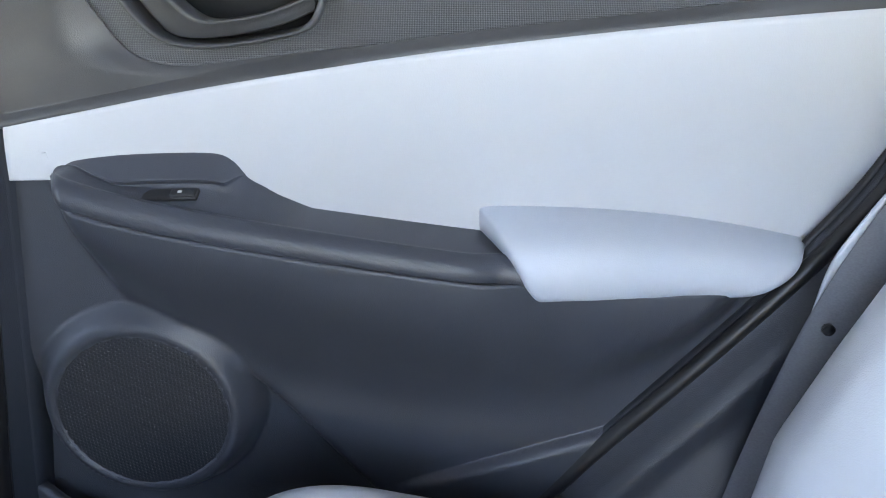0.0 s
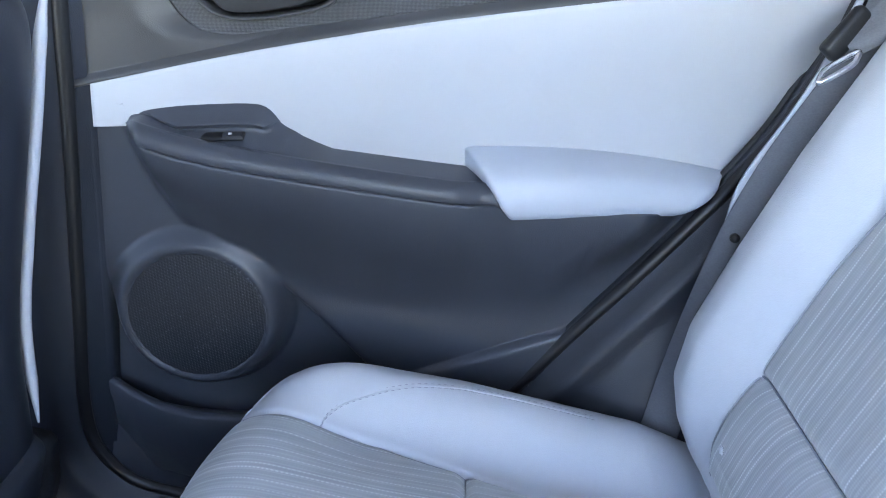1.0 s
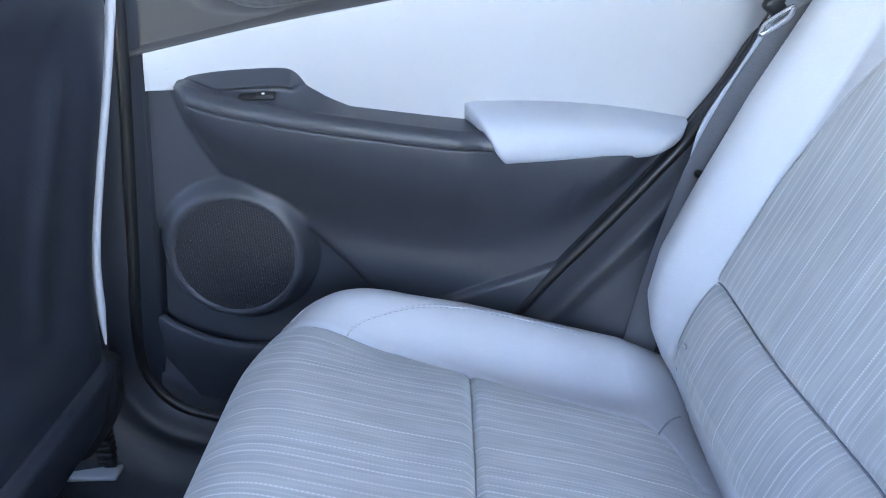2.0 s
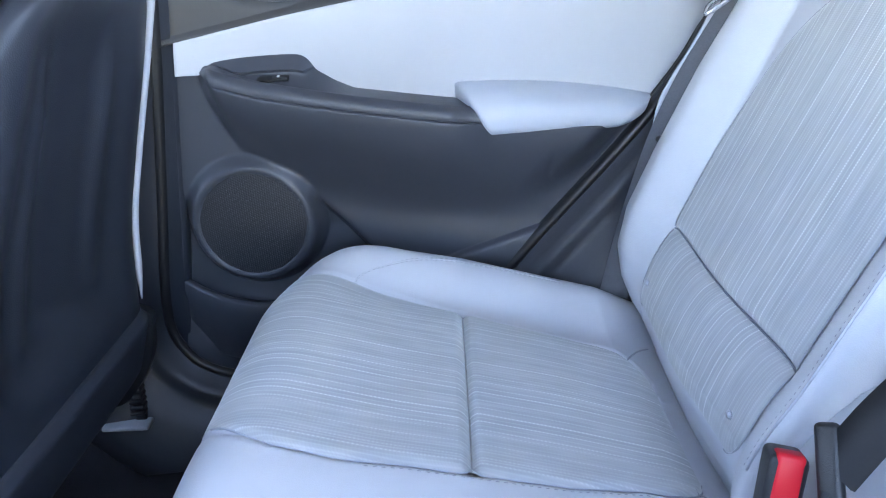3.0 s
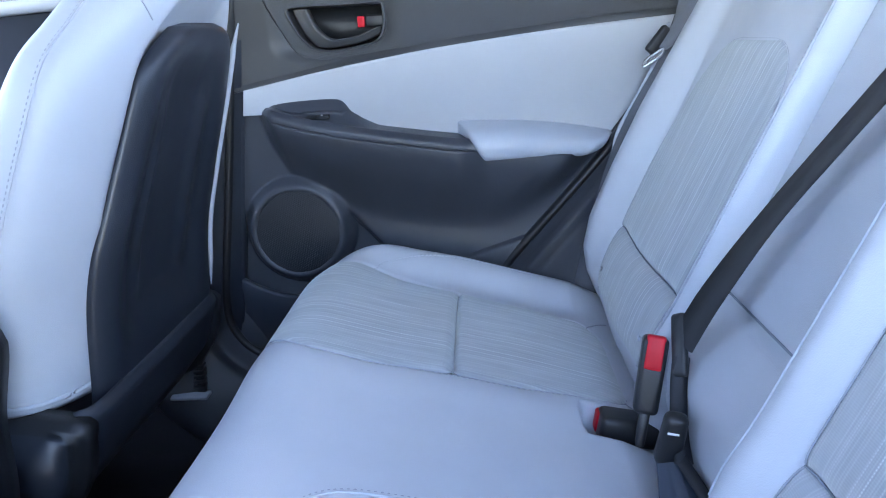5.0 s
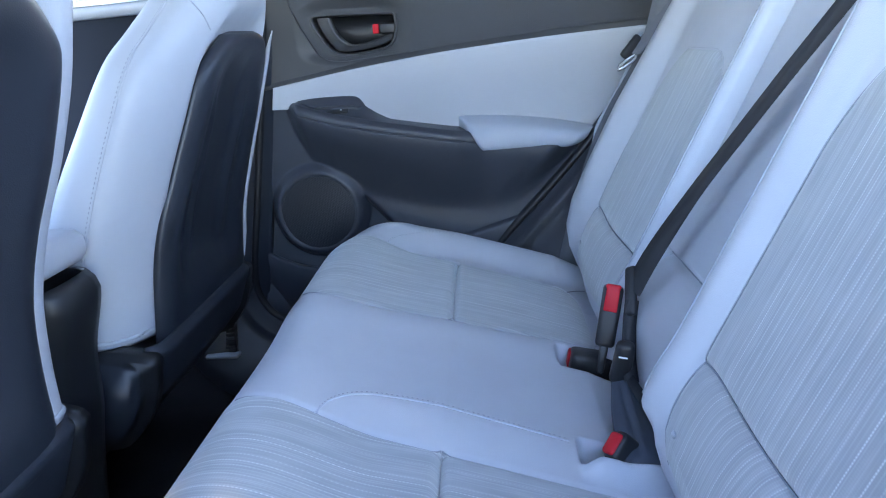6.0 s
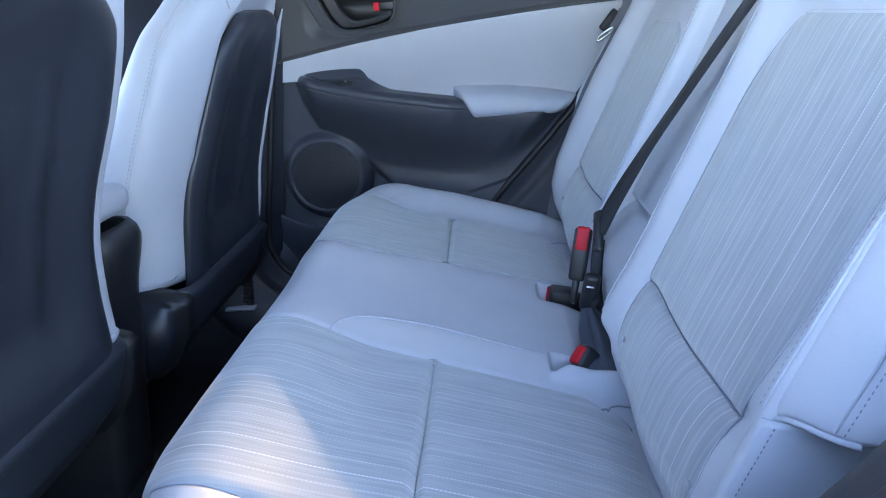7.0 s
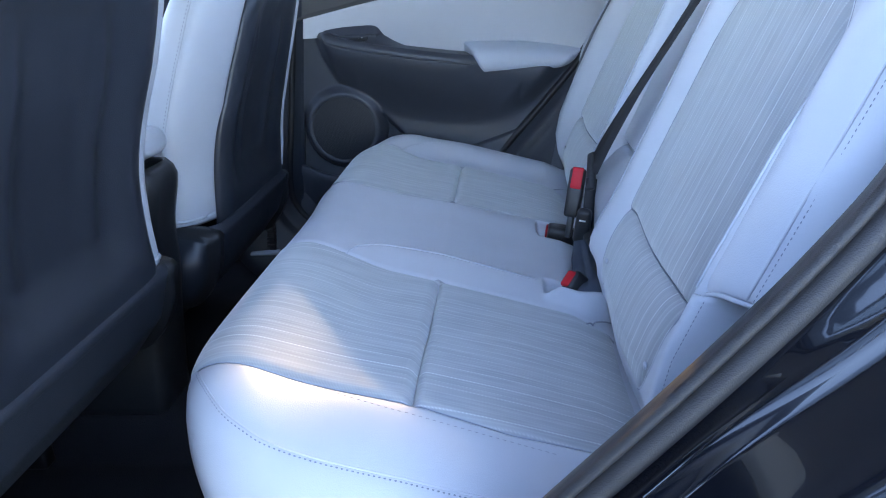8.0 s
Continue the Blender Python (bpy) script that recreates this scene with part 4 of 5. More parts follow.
def backrests(bench):
    """Two backrests, split off the middle, with cloth inserts and side wings."""
    def face(name, lo, hi, z0, z1, mat, parent, edge=(0.018, 0.018), label="", depth=0.07):
        y = np.linspace(lo, hi, max(20, int((hi - lo) / 0.005)))
        z = np.linspace(z0, z1, 110)
        Z, Y = np.meshgrid(z, y, indexing="ij")
        X = back_x(Y, Z)
        for d, e in ((Y - lo, edge[0]), (hi - Y, edge[1])):
            t = np.clip(1 - d / e, 0, 1)
            X += e * 0.9 * (1 - np.sqrt(np.maximum(1 - t ** 2, 0)))
        for d, e in ((Z - z0, 0.02), (z1 - Z, 0.03)):
            t = np.clip(1 - d / e, 0, 1)
            X += e * (1 - np.sqrt(np.maximum(1 - t ** 2, 0)))
        a = np.abs(Y)
        if name == "backrest":
            X += 0.003 * bell(a, 0.168, 0.006) * (1 - smooth(Z, 1.12, 1.15)) + 0.003 * bell(a, 0.502, 0.006) * (1 - smooth(Z, 1.10, 1.15))
        if hi - lo > 0.3:
            X += 0.007 * bell(Z, 0.861, 0.012) * smooth(a, 0.165, 0.172) * (1 - smooth(a, 0.496, 0.503))
        else:
            X += 0.012 + 0.020 * bell(a, 0.125, 0.035) + 0.018 * bell(Z, 0.888, 0.006) - 0.014 * bell(Z, 0.83, 0.04) * smooth(-Z, -0.885, -0.86)
        if name == "backrest" and hi < 0:
            X += 0.046 * smooth(-Z, -0.80, -0.73) * (1 - smooth(a, 0.125, 0.166))
        if name == "backrest" and lo > 0:
            # the far bolster tucks in behind the cushion
            Y = np.where(Y > 0.50, 0.50 + (Y - 0.50) * np.interp(Z, [0.70, 0.76, 0.805, 0.87], [0.55, 0.80, 0.94, 1.0]), Y)
        p = np.stack([X, Y, Z], -1)
        l, r = p[:, :1].copy(), p[:, -1:].copy()
        l[..., 0] += depth
        r[..., 0] += depth
        p = np.concatenate([l, p, r], 1)
        t = p[-1:].copy()
        t[..., 0] += depth
        b = p[:1].copy()
        b[..., 0] += depth
        p = np.concatenate([b, p, t], 0)
        return part(name, sheet(name, p, flip=True), mat, parent, label)

    def insert(parent, side, z0, z1, rounded):
        s, w = np.linspace(0, 1, 90), np.linspace(0, 1, 70)
        S, W = np.meshgrid(s, w, indexing="ij")
        Z = z0 + (z1 - z0) * S
        inner, outer = 0.168 + 0 * Z, np.interp(Z, [0.80, 0.86, 0.95, 1.03], [0.502, 0.502, 0.502, 0.502] if side > 0 else [0.480, 0.474, 0.486, 0.494])
        if rounded:
            k = np.clip((Z - (z1 - 0.10)) / 0.10, 0, 1)
            inner = inner + (0.095 if side > 0 else 0.055) * (1 - np.sqrt(np.maximum(1 - k ** 2, 0)))
            outer = outer - (0.10 if side > 0 else 0.08) * (1 - np.sqrt(np.maximum(1 - k ** 2, 0))) - (0.03 if side > 0 else 0.008) * smooth(Z, 0.95, 1.15)
        else:
            k = np.clip(1 - (Z - z0) / 0.05, 0, 1)
            inner = inner + 0.03 * (1 - np.sqrt(np.maximum(1 - k ** 2, 0)))
            outer = outer - 0.02 * (1 - np.sqrt(np.maximum(1 - k ** 2, 0)))
        a = inner + (outer - inner) * W
        d = np.minimum(np.minimum(a - inner, outer - a), np.minimum(Z - z0, z1 - Z))
        ends = np.minimum(Z - z0 + (0.02 if not rounded else 0), z1 - Z + (0.02 if rounded else 0))
        lift = -0.002 + 0.006 * (1 - np.exp(-np.maximum(d, 0) / 0.005)) - 0.005 * np.exp(-ends / 0.006)
        X = back_x(a, Z) - lift
        p = np.stack([X, a * side, Z], -1)
        cloth = part("cloth_insert", sheet("cloth_insert", p, flip=side > 0), M_FABRIC, parent, "grey cloth with pale stripes")
        # a dark cord draws the shade in the fold above the lumbar cloth
        if not rounded:
            part("fold_shade", tube("fold_shade", p[-1] + [-0.0016, 0, 0.0004], 0.0010, 6), M_FOLD_SHADE, cloth)
        for rim in ([p[:, 0], p[:, -1], p[-1]] if rounded else [p[:, 0], p[:, -1]]):
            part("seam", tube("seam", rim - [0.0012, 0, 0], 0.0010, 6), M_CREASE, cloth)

    for side in (1, -1):
        lo, hi = (0.116, 0.620) if side > 0 else (-0.566, -0.092)
        b = face("backrest", lo, hi, 0.66, 1.32, M_LEATHER, bench, edge=((0.016, 0.045) if side > 0 else (0.010, 0.018)), label="pale grey leather backrest")
        insert(b, side, 0.8615, 1.145 if side > 0 else 1.160, True)
        insert(b, side, 0.765, 0.8605, False)
        if side < 0:
            yy = np.linspace(-0.098, 0.118, 40)
            fold_x = back_x(yy, np.full(40, 0.888)) + 0.0265 + 0.020 * bell(np.abs(yy), 0.125, 0.035)
            # the centre section's fold gets the same dark cord for its shade
            part("fold_shade", tube("fold_shade", np.stack([fold_x, yy, np.full(40, 0.888)], -1), 0.0016, 6), M_FOLD_SHADE, b)
            face("centre_section", -0.100, 0.122, 0.66, 1.31, M_LEATHER_GREY, bench, label="plain leather centre section")
        # seams that frame the inner and outer edge
        for a, zlo in ((0.128 if side > 0 else 0.114, 0.80), (0.556, 0.918))[:1 if side > 0 else 2]:
            z = np.linspace(zlo, 1.28, 90)
            q = np.stack([back_x(np.full(90, a), z) - 0.0004, np.full(90, a * side), z], -1)
            part("seam", tube("seam", q, 0.0012, 6), M_STITCH, b)
            part("stitching", stitches("stitching", q + [0, (0.005 if a < 0.2 else -0.005) * side, 0], (-1, 0, 0.4), 0.003, 0.003, 0.0004), M_THREAD, b)
        # little round fasteners on the lumbar cloth
        for yy in (0.200, 0.475):
            at = (float(back_x(yy, 0.800)) - 0.0050, yy * side, 0.800)
            part("button", disc(at, 0.0046, 0.003, "x", 16, 0.0012), M_LEATHER, b)
        if side > 0:
            continue
        side_wing(bench, side)
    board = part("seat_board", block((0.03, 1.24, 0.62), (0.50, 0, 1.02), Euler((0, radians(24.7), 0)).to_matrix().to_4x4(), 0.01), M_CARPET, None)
    tagged(board, "dark board behind the rear backrests", "seat board", kind="structure")


# ---- front seats ----
def front_seat(label, side, dx, dz, dy, group):
    seat = thing("front_seat", label, "car seat", group)
    zc = np.array([0.70, 0.757, 0.877, 0.98, 1.08, 1.164, 1.21, 1.26, 1.34])
    shell_x = curve(np.stack([zc, [-0.388, -0.379, -0.365, -0.338, -0.308, -0.284, -0.268, -0.255, -0.240]], -1), 100)
    inner = curve(np.stack([zc, [0.108, 0.103, 0.097, 0.103, 0.122, 0.150, 0.195, 0.25, 0.315]], -1), 100)
    outer = curve(np.stack([zc, [0.575, 0.578, 0.580, 0.580, 0.578, 0.572, 0.560, 0.535, 0.47]], -1), 100)
    if side < 0:
        # the near seat is set a little further back and shows a square rear corner
        shell_x = curve(np.stack([[0.67, 0.727, 0.77, 0.83, 0.901, 0.967, 1.03, 1.058, 1.127, 1.20, 1.34], [-0.372, -0.373, -0.374, -0.375, -0.3695, -0.352, -0.327, -0.316, -0.294, -0.278, -0.245]], -1), 100)
        inner = curve(np.stack([zc, [0.131, 0.130, 0.129, 0.129, 0.129, 0.130, 0.133, 0.145, 0.20]], -1), 100)
    rear = 1.0 if side > 0 else 0.13
    f = lambda c, z: np.interp(z, c[:, 0], c[:, 1])
    # upholstered back, lofted in height
    z = np.concatenate([np.linspace(0.757, 1.30, 70), 1.30 + 0.05 * np.sin(np.linspace(0, math.pi / 2, 12))[1:]])
    w = np.linspace(0, 2 * math.pi, 121)[:-1]
    rows = []
    for zz in z:
        a, b, xr = f(inner, min(zz, 1.34)), f(outer, min(zz, 1.34)), f(shell_x, min(zz, 1.34)) 
        t = max(0, (zz - 1.30) / 0.05)
        s = math.sqrt(max(1 - t * t, 0.0))
        deep = np.interp(zz, [0.75, 1.0, 1.3], [0.19, 0.165, 0.11]) * (0.25 + 0.75 * s)
        mid, half = (a + b) / 2, (b - a) / 2 * (0.5 + 0.5 * s)
        cs, sn = np.cos(w), np.sin(w)
        e = np.where((cs < 0) & (sn > 0), rear, 0.46)
        yy = mid + half * np.sign(cs) * np.abs(cs) ** e
        xx = xr - deep / 2 + deep / 2 * np.sign(sn) * np.abs(sn) ** e
        xx = xx - 0.030 * np.minimum(smooth(yy - a, *((0.095, 0.14) if side > 0 else (0.03, 0.06))), smooth(b - yy, 0.022, 0.06)) * (sn > 0.2) * (1 - float(smooth(zz, 1.19, 1.26)))
        hem = 0.012 * smooth(-xx, 0.40, 0.50)
        rows.append(np.stack([xx + dx, yy * side, np.full(120, zz + dz) + hem * (zz < 0.8)], -1))
    low = rows[0].copy()
    mid = low.mean(0)
    bottom = mid + (low - mid) * 0.9 + np.array([0, 0, 0.02])
    cap = rows[-1].mean(0) + (rows[-1] - rows[-1].mean(0)) * 0.05
    g = np.array([bottom] + rows + [cap])
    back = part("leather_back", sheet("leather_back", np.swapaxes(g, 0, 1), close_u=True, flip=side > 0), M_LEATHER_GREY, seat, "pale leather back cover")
    # side seam with a branch towards the shell, the hem and its fold
    def skin(zz, back):
        """The leather's inner side at a height, some way forward of its rear face."""
        a, b, xr = f(inner, zz), f(outer, zz), f(shell_x, zz)
        deep = np.interp(zz, [0.75, 1.0, 1.3], [0.19, 0.165, 0.11])
        sn = np.clip(1 - 2 * back / deep, -1, 1)
        e = np.where(sn > 0, rear, 0.46)
        k = np.sqrt(np.maximum(1 - np.abs(sn) ** (2 / e), 0))
        return np.stack([xr - back + dx, ((a + b) / 2 - (b - a) / 2 * k ** e - 0.0006) * side, zz + dz], -1)

    zz = np.linspace(0.87, 1.295, 90)
    q = skin(zz, 0.080 + 0.03 * (1.1 - zz))
    part("stitching", stitches("stitching", q, (0, -side, 0), 0.0040, 0.0030, 0.0008), M_THREAD, back)
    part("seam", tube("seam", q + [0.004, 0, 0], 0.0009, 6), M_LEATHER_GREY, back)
    zz = np.linspace(1.205, 1.272, 30)
    q = skin(zz, np.linspace(0.012, 0.0748, 30) - 0.012 * np.sin(np.linspace(0, math.pi, 30)))
    part("seam", tube("seam", q, 0.0011, 6), M_THREAD, back)
    ring0 = rows[1] + np.array([0, 0, 0.004])
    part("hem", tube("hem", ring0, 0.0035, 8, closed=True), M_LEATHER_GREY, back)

    # dark back shell
    s, v = np.linspace(0, 1, 90), np.linspace(0, 1, 60)
    S, V = np.meshgrid(s, v, indexing="ij")
    top = 1.204 if side > 0 else 1.222
    Z = 0.735 + (top - 0.735) * S
    a = f(curve(np.stack([[0.70, 0.757, 0.85, 0.936, 1.01, 1.113, 1.163, 1.20], [0.176, 0.178, 0.181, 0.189, 0.212, 0.242, 0.262, 0.300]], -1), 60), Z)
    b = f(curve(np.stack([[0.70, 0.757, 0.9, 1.1, 1.17, 1.20], [0.556, 0.558, 0.560, 0.560, 0.555, 0.545]], -1), 60), Z)
    if side < 0:
        a = 0.155 + 0.02 * smooth(Z, 1.15, 1.20)
    k = np.clip((Z - top + 0.085) / 0.085, 0, 1)
    a = a + 0.085 * (1 - np.sqrt(np.maximum(1 - k ** 2.4, 0)))
    b = b - 0.045 * (1 - np.sqrt(np.maximum(1 - k ** 3, 0)))
    Y = a + (b - a) * V
    d = np.minimum(Y - a, b - Y)
    X = f(shell_x, Z) + 0.006 - (0.025 if side > 0 else 0.010) * np.exp(-np.maximum(Y - a, 0) / 0.014) - 0.012 * np.exp(-np.maximum(b - Y, 0) / 0.012)
    X -= 0.022 * smooth(d, 0.03, 0.11) * (1 - smooth(Z, 1.10, 1.20)) * smooth(Z, 0.77, 0.85)
    X += 0.010 * (bell(V, 0.30, 0.05) + bell(V, 0.72, 0.05)) * (1 - smooth(Z, 1.05, 1.16)) * smooth(Z, 0.80, 0.9)
    X -= 0.016 * np.exp(-(top - Z) / 0.010)
    part("back_shell", sheet("back_shell", np.stack([X + dx, Y * side, Z + dz], -1), flip=side > 0), M_SHELL, seat, "black plastic back shell", 0.004)
    zz = np.linspace(0.768, 1.205, 70)
    q = np.stack([f(shell_x, zz) - 0.003 + dx, np.full(70, 0.567 * side), zz + dz], -1)
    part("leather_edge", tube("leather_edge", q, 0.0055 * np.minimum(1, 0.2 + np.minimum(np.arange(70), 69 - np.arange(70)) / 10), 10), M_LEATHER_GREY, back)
    # skirt under the shell, tucked forward
    Z = np.linspace(0.762, 0.610, 28)
    Y = np.linspace(0.122, 0.566, 50)
    ZZ, YY = np.meshgrid(Z, Y, indexing="ij")
    X = -0.372 - 0.35 * np.maximum(0, 0.745 - ZZ) - 0.5 * np.maximum(0, 0.67 - ZZ) - 0.02 * np.exp(-np.minimum(YY - 0.122, 0.566 - YY) / 0.012)
    X += 0.008 * (1 - smooth(ZZ, 0.748, 0.760))
    part("back_skirt", sheet("back_skirt", np.stack([X + dx, YY * side, ZZ + dz], -1), flip=side < 0), M_SKIRT, seat, "dark grey lower skirt", 0.004)
    # hinge cover, base and rails
    cov = curve([(-0.376, 0.752), (-0.374, 0.72), (-0.380, 0.685), (-0.400, 0.645), (-0.430, 0.612), (-0.470, 0.604), (-0.52, 0.606), (-0.58, 0.64), (-0.60, 0.70), (-0.54, 0.757), (-0.46, 0.765)], 60, True)
    for yy, out in ((0.112, -1), (0.566, 1)):
        bm = plate([(p[0] + dx, p[1] + dz) for p in cov], (yy + 0.014 * out) * side, (yy - 0.02 * out) * side, 0.006)
        c = part("hinge_cover", bm, M_BLACK, seat, "black plastic hinge cover")
        inn = cov.mean(0) + (cov - cov.mean(0)) * 0.86
        part("cover_face", plate([(p[0] + dx, p[1] + dz) for p in inn], (yy + 0.019 * out) * side, (yy + 0.01 * out) * side, 0.005), M_SHELL, c)
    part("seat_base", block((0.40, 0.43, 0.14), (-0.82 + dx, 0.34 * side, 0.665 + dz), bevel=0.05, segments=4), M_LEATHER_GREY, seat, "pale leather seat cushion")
    part("side_shield", block((0.40, 0.44, 0.10), (-0.75 + dx, 0.34 * side, 0.555 + dz), bevel=0.02), M_RUBBER, seat)
    for yy in (0.16, 0.52):
        part("seat_rail", block((0.36, 0.03, 0.04), (-0.80, yy * side, 0.455), bevel=0.006), M_RUBBER, seat, "black steel seat rail")
        part("rail_foot", block((0.03, 0.04, 0.09), (-0.78, yy * side, 0.50 + dz / 2), bevel=0.004), M_RUBBER, seat)
    seat.location.y += dy


def console():
    c = thing("centre_console", "dark centre console with pale leather lid", "console", at=(-0.6, 0, 0.45))
    prof = curve([(-0.435, 0.47), (-0.415, 0.64), (-0.402, 0.722), (-0.397, 0.80), (-0.376, 0.885), (-0.392, 0.912)], 30)
    rows = []
    for x, z in prof:
        rows.append([(x - 0.45, -0.056, z), (x - 0.035, -0.056, z), (x - 0.019, -0.048, z), (x - 0.015, -0.03, z), (x - 0.014, 0, z), (x - 0.015, 0.03, z), (x - 0.019, 0.048, z), (x - 0.035, 0.056, z), (x - 0.45, 0.056, z)])
    part("console_body", sheet("console_body", np.array(rows), flip=True), M_BLACK, c, "dark plastic body", 0.004)
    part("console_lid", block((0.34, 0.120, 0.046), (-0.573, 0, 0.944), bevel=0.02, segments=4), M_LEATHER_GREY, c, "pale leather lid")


# ---- belts and buckles ----
def buckle(name_label, at, turn, long=0.075, grow=0.78, thick=0.034):
    b = thing("belt_buckle", name_label, "belt buckle", "rear belt buckles")
    m = Matrix.Translation(at) @ turn @ Matrix.Scale(grow, 4)
    bm = block((thick, 0.032, long), (thick / 2 - 0.017, 0, -long / 2), None, 0.007, 3, 1.06)
    bmesh.ops.transform(bm, matrix=m, verts=bm.verts[:])
    part("buckle_body", bm, M_BLACK, b)
    bm = block((0.018, 0.025, 0.047), (-0.0095, 0, -0.0215), None, 0.004, 3)
    bmesh.ops.transform(bm, matrix=m, verts=bm.verts[:])
    part("release_button", bm, M_RED, b, "red release button")
    bm = block((0.022, 0.012, 0.05), (0, 0, -long - 0.02), None, 0.004, 2, 1.2)
    bmesh.ops.transform(bm, matrix=m, verts=bm.verts[:])
    part("buckle_stalk", bm, M_BLACK, b)
    return b


def belts():
    rot = lambda x, y, z: Euler((radians(x), radians(y), radians(z))).to_matrix().to_4x4()
    axis, wide = Vector((-0.675, -0.208, 0.69)).normalized(), Vector((0.47, -0.86, 0.20)).normalized()
    tilt = Matrix((wide, axis.cross(wide), axis)).transposed().to_4x4()
    buckle("upright black belt buckle with red button", (0.281, 0.083, 0.854), rot(8, 16, 80), 0.104, 0.79)
    buckle("black belt buckle lying in its seat hollow", (0.229, 0.134, 0.722), rot(0, -80, 0) @ rot(0, 0, -90), 0.075, 1.06)
    buckle("black belt buckle tucked into its seat hollow", (0.2500, -0.1275, 0.7440), tilt, 0.075, 1.08, 0.019)
    # centre belt: over the backrest down to the upright buckle
    belt = thing("seat_belt", "dark centre seat belt latched in its buckle", "seat belt")
    path = curve([(0.299, 0.054, 0.858), (0.322, 0.048, 0.908), (0.362, 0.030, 0.985), (0.400, 0.000, 1.058), (0.448, -0.050, 1.155), (0.50, -0.10, 1.25), (0.56, -0.14, 1.32)], 60)
    w = smooth(np.linspace(0, 1, 60), 0.02, 0.35)[:, None]
    part("webbing", strap("webbing", path, np.array([0.10, 0.58, 0.81]) * (1 - w) + np.array([0.22, 0.87, 0.48]) * w, 0.034), M_WEB, belt)
    mid, la, lb = np.array([0.2985, 0.060, 0.860]), np.array([0.10, 0.58, 0.81]), np.array([0.55, -0.70, 0.40])
    la, lb = la / np.linalg.norm(la), lb / np.linalg.norm(lb)
    lb = lb - la * (la @ lb)
    lb = lb / np.linalg.norm(lb)
    lc = np.cross(la, lb)
    turn = Matrix((lb, la, lc)).transposed().to_4x4()
    part("belt_tongue", block((0.018, 0.066, 0.010), tuple(mid - la * 0.006), turn, 0.0048, 4), M_BLACK, belt, "black belt tongue")
    lap = curve([(0.298, 0.050, 0.845), (0.294, 0.040, 0.82), (0.290, 0.022, 0.795), (0.288, 0.006, 0.775), (0.288, -0.01, 0.76)], 40)
    part("lap_webbing", tube("lap_webbing", lap, 0.009, 10, (1.0, 0.6)), M_WEB, belt)
    an = part("anchor_tongue", block((0.027, 0.022, 0.060), (0.279, 0.004, 0.780), rot(8, 8, -8), 0.008, 4, 0.85), M_BLACK, belt, "dark anchor buckle")
    part("anchor_mark", block((0.011, 0.002, 0.002), (0.277, -0.0085, 0.792), rot(8, 8, -8), 0.0004, 1), M_WHITE_MARK, an)
    # the folded belt lies in a dark sleeve between cushion and backrest
    left = curve([(0.266, 0.004, 0.756), (0.264, -0.010, 0.749), (0.258, -0.045, 0.742), (0.2565, -0.070, 0.7375), (0.2535, -0.105, 0.7315), (0.2520, -0.132, 0.722), (0.2520, -0.140, 0.708)], 40)
    right = curve([(0.288, 0.004, 0.760), (0.290, -0.010, 0.7545), (0.294, -0.045, 0.746), (0.2975, -0.070, 0.7405), (0.302, -0.105, 0.7355), (0.306, -0.132, 0.727), (0.307, -0.140, 0.710)], 40)
    rows = []
    for k, (a, b) in enumerate(zip(left, right)):
        wide = np.linalg.norm(b - a)
        row = [a + [0.004, 0, -0.030]]
        for w in np.linspace(0, 1, 17):
            crease = 0.005 * math.exp(-((w - 0.70 + 0.25 * k / 40) / 0.06) ** 2) - 0.004 * math.exp(-((w - 0.42) / 0.08) ** 2)
            row.append(a + (b - a) * w + np.array([0, 0, 0.14 * wide * math.sin(math.pi * w) + crease * math.sin(math.pi * k / 39)]))
        rows.append(row + [b + [-0.002, 0, -0.030]])
    part("belt_sleeve", sheet("belt_sleeve", np.array(rows), flip=True), M_SLEEVE, belt, "dark blue-grey folded sleeve", 0.0015)
    flap = curve([(0.284, 0.004, 0.766), (0.287, -0.018, 0.763), (0.293, -0.045, 0.757), (0.299, -0.072, 0.747), (0.303, -0.090, 0.738)], 30)
    part("folded_webbing", strap("folded_webbing", flap, (0.8, 0.2, 0.6), 0.012), M_WEB, belt)
    # outer belt hanging beside the far backrest
    ob = thing("seat_belt", "grey outer seat belt hanging by the pillar trim", "seat belt")
    path = curve([(0.500, 0.640, 1.40), (0.460, 0.640, 1.20), (0.434, 0.640, 1.116), (0.382, 0.641, 1.02), (0.349, 0.640, 0.944), (0.322, 0.636, 0.86), (0.300, 0.630, 0.78), (0.275, 0.622, 0.67)], 60)
    part("webbing", strap("webbing", path, (0.85, -0.45, -0.2), 0.042), M_WEB_GREY, ob)
    part("anchor_bolt", disc((0.341, 0.639, 0.938), 0.005, 0.006, "y", 20), M_BLACK, ob)
    guide = curve([(0.332, 0.915, 0.0005), (0.336, 0.938, 0.003), (0.346, 0.985, 0.006), (0.362, 1.018, 0.0065), (0.384, 1.056, 0.006), (0.405, 1.10, 0.005), (0.43, 1.17, 0.004)], 40)
    g = np.stack([np.stack([guide[:, 0] + guide[:, 2] * k, np.full(40, 0.657), guide[:, 1] - guide[:, 2] * k * 0.4], -1) for k in (-0.7, -0.3, 0, 0.3, 0.7)], 1)
    part("belt_guide", sheet("belt_guide", g), M_PAD, ob, "pale curved belt guide", 0.003)
    up = curve([(0.404, 0.618, 1.134), (0.432, 0.608, 1.156), (0.461, 0.605, 1.194), (0.484, 0.603, 1.224), (0.52, 0.60, 1.27), (0.56, 0.59, 1.33)], 30)
    part("webbing", strap("webbing", up, (0.6, -0.75, -0.2), 0.034), M_WEB_GREY, ob)
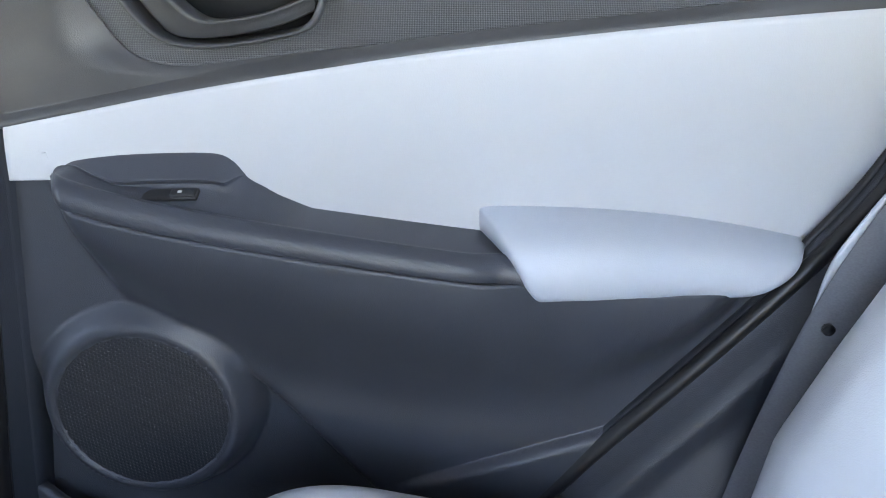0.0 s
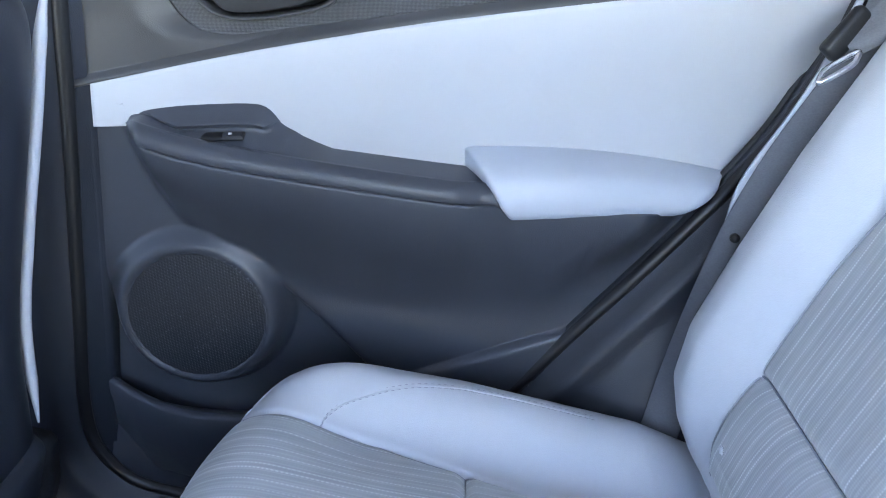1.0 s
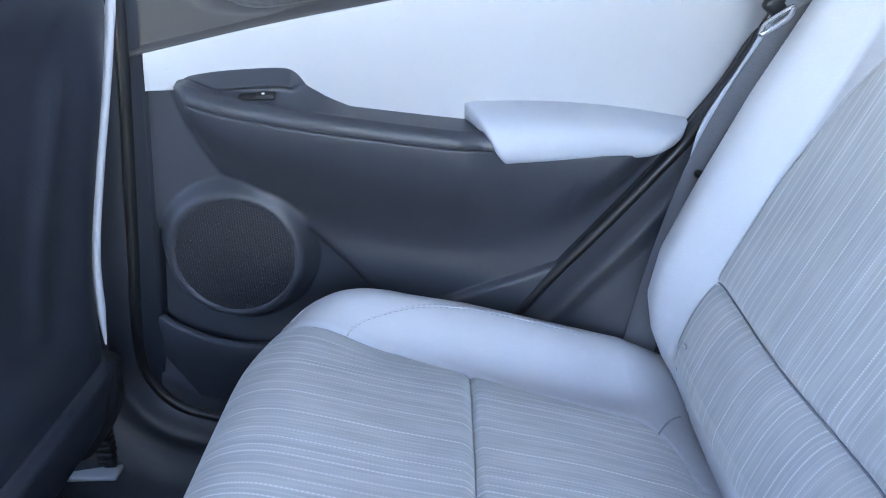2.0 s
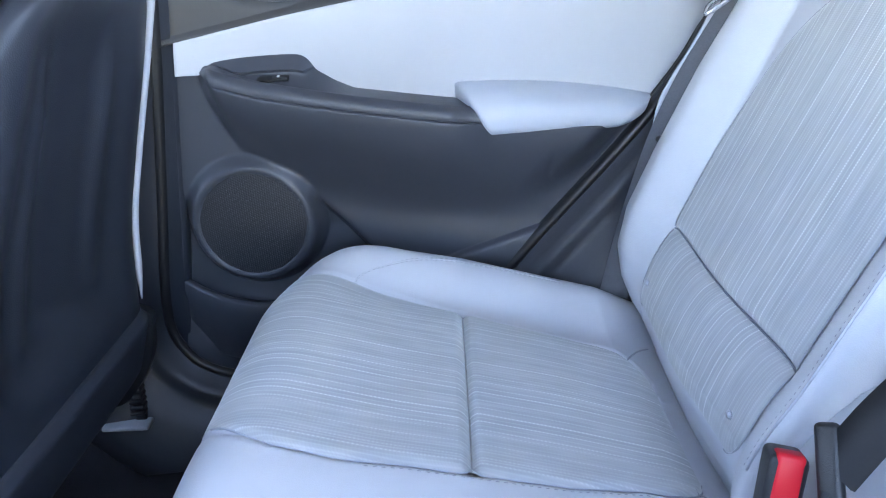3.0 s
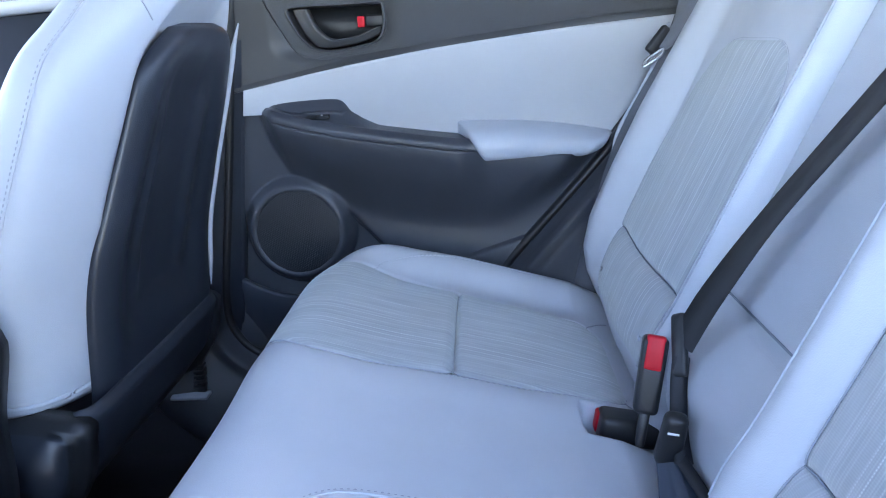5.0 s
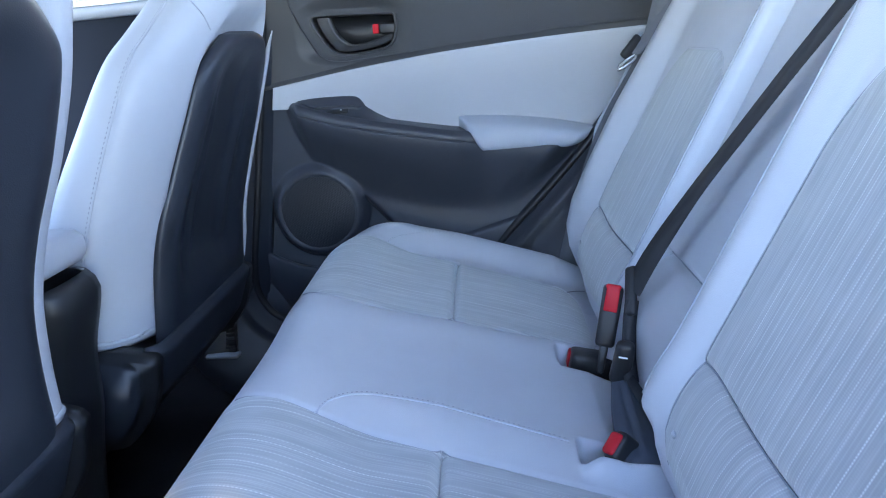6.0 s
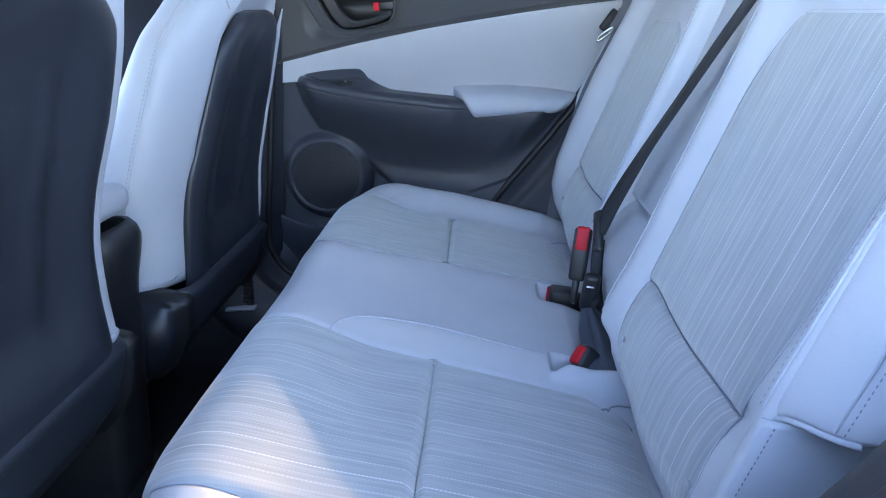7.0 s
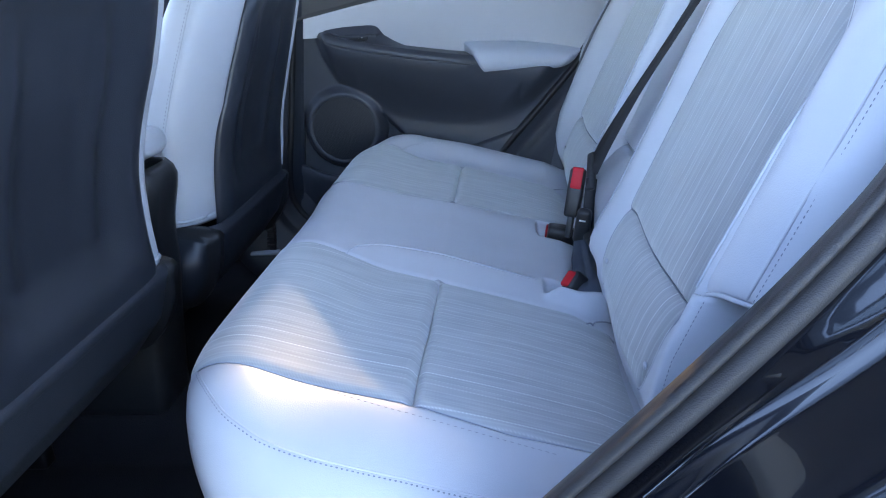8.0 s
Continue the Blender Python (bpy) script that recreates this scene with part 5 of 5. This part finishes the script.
    t = part("tongue_grip", block((0.05, 0.014, 0.022), (0.405, 0.622, 1.142), rot(0, -50, 10), 0.005, 3), M_BLACK, ob)
    w = np.linspace(0, 2 * math.pi, 41)[:-1]
    a, b = np.sign(np.cos(w)) * np.abs(np.cos(w)) ** 0.5, np.sign(np.sin(w)) * np.abs(np.sin(w)) ** 0.5
    loop = np.array([0.392, 0.600, 1.116]) + a[:, None] * np.array([0.015, 0.0, 0.009]) + b[:, None] * np.array([0.003, 0.003, 0.006])
    part("tongue_plate", tube("tongue_plate", loop, 0.0030, 8, (1, 0.7), True), M_STEEL, t, "bright steel tongue")


def open_door():
    """The near rear door, swung open beside the doorway."""
    d = thing("door_2", "open rear car door with dark inner trim", "car door", kind="structure", at=(-0.37, -0.79, 0.56))
    low = [tuple(OPENING[k] - OUT[k] * 0.01) for k in range(0, 260, 4) if OPENING[k][1] < 1.27]
    part("inner_panel", plate(low, -0.72, -0.76, 0.004), M_DARK, d, "dark grained inner panel")
    part("outer_skin", plate(low, -0.76, -0.84, 0.004), M_PAINT, d, "black painted outer skin")
    pale = [(-0.31, 1.05), (0.06, 1.0), (0.33, 0.98), (0.42, 1.17), (0.05, 1.15), (-0.31, 1.09)]
    part("pale_panel", plate(pale, -0.712, -0.722, 0.002), M_PANEL, d, "pale grey padded panel")
    up = np.array([OPENING[k] - OUT[k] * 0.02 for k in list(range(190, 260)) + list(range(0, 14)) if OPENING[k][1] > 1.26])
    part("window_frame", tube("window_frame", np.stack([up[:, 0], np.full(len(up), -0.76), up[:, 1]], -1), 0.018, 10), M_PAINT, d, "black window frame")
    pane = [tuple(p) for p in up[::4]]
    part("window_pane", plate(pane, -0.758, -0.762, 0), M_GLASS, d, "tinted window pane")
    d.rotation_euler = (0, 0, radians(-58))


def small_things():
    # ribbed boot and plate at the foot of the centre pillar
    b = thing("belt_anchor", "dark ribbed belt anchor boot on the sill", "belt anchor", at=(-0.47, 0.63, 0.5))
    part("anchor_plate", block((0.074, 0.046, 0.008), (-0.480, 0.638, 0.518), None, 0.003), M_PLATE, b, "grey anchor plate")
    for i in range(8):
        part("boot_rib", block((0.024 - 0.001 * i, 0.02, 0.006), (-0.462 + 0.001 * i, 0.64, 0.535 + i * 0.0105), Euler((0, radians(-6), 0)).to_matrix().to_4x4(), 0.002), M_BLACK, b)
    part("boot_core", block((0.018, 0.014, 0.12), (-0.46, 0.642, 0.57), None, 0.003), M_BLACK, b)


def leaf_mesh(name, places, size, rng):
    """Many small folded leaves, turned every way."""
    n = len(places)
    v = rng.normal(size=(n, 3))
    v /= np.linalg.norm(v, axis=1)[:, None]
    w = np.cross(v, rng.normal(size=(n, 3)))
    w /= np.linalg.norm(w, axis=1)[:, None]
    u = np.cross(v, w)
    k = size * rng.uniform(0.6, 1.3, n)[:, None]
    p = np.stack([places - v * k, places + w * k * 0.5 + u * k * 0.15, places + v * k, places - w * k * 0.5 + u * k * 0.15], 1).reshape(-1, 3)
    i = np.arange(n)[:, None] * 4
    f = np.concatenate([i + [0, 1, 2], i + [0, 2, 3]])
    me = bpy.data.meshes.new(name)
    me.from_pydata(p.tolist(), [], f.tolist())
    return me


def greenery():
    """A tree and a hedge beyond the far windows."""
    rng = np.random.default_rng(7)
    n = Nodes("leaf", 0.55)
    geo = n.t.nodes.new("ShaderNodeNewGeometry")
    n.color(n.mix(geo.outputs["Random Per Island"], (0.025, 0.045, 0.010), (0.075, 0.085, 0.025)))
    bark = plastic("bark", (0.12, 0.09, 0.06), 0.9, 60.0, 1.0)
    tree = thing("tree", "leafy green tree beside the parked car", "tree", at=(0.2, 7.2, 0))
    trunk = curve([(0.2, 7.2, 0), (0.25, 7.2, 1.0), (0.15, 7.25, 2.2), (0.2, 7.2, 3.4), (0.25, 7.15, 4.6)], 40)
    part("trunk", tube("trunk", trunk, np.linspace(0.15, 0.04, 40), 12), bark, tree)
    heads = []
    for k in range(9):
        a, h = k * 2.4, 2.2 + 0.26 * k
        tip = np.array([0.2 + 1.3 * math.cos(a), 7.2 + 1.3 * math.sin(a), h + 0.9])
        heads.append(tip)
        part("limb", tube("limb", curve([(0.18, 7.2, h), (tip + [0.18, 7.2, h]) / 2 + [0, 0, 0.1], tip], 16), np.linspace(0.05, 0.012, 16), 8), bark, tree)
    heads = np.array(heads + [[0.2, 7.2, 4.4], [0.3, 7.0, 3.8], [-0.2, 7.3, 4.0], [0.7, 7.1, 4.3]])
    at = heads[rng.integers(0, len(heads), 2900)] + rng.normal(size=(2900, 3)) * [0.42, 0.42, 0.36]
    # a few unseen sprigs, added in the sun's path to dapple the near cushion
    for spot, count in (((0.06, 7.2, 4.60), 15), ((0.14, 7.3, 4.50), 5)):
        at = np.concatenate([at, np.array(spot) + rng.normal(size=(count, 3)) * [0.05, 0.2, 0.04]])
    part("crown", leaf_mesh("crown", at, 0.060, rng), n.m, tree, "uneven crown of small green leaves")
    # a hedge borders the parking place
    for y0, x0, x1, tall in ((11.0, -16, 9, 2.3),):
        x = rng.uniform(x0, x1, 9000)
        top = tall + 0.35 * np.sin(x * 0.9) + 0.25 * np.sin(x * 2.3)
        z = rng.uniform(0, 1, 9000) ** 0.7 * top
        hedge = part("hedge", leaf_mesh("hedge", np.stack([x, y0 + rng.normal(size=9000) * 0.4, z], -1), 0.16, rng), n.m, None)
        tagged(hedge, "dense green hedge bordering the parking place", "hedge", kind="stuff")


setting()
greenery()
far_door()
backrests(cushion())
front_seat("pale leather front seat with black back shell", 1, 0.0, 0.0, 0.0, "front seats")
front_seat("pale leather front seat with black back shell", -1, 0.012, 0.03, 0.014, "front seats")
console()
belts()
open_door()
small_things()
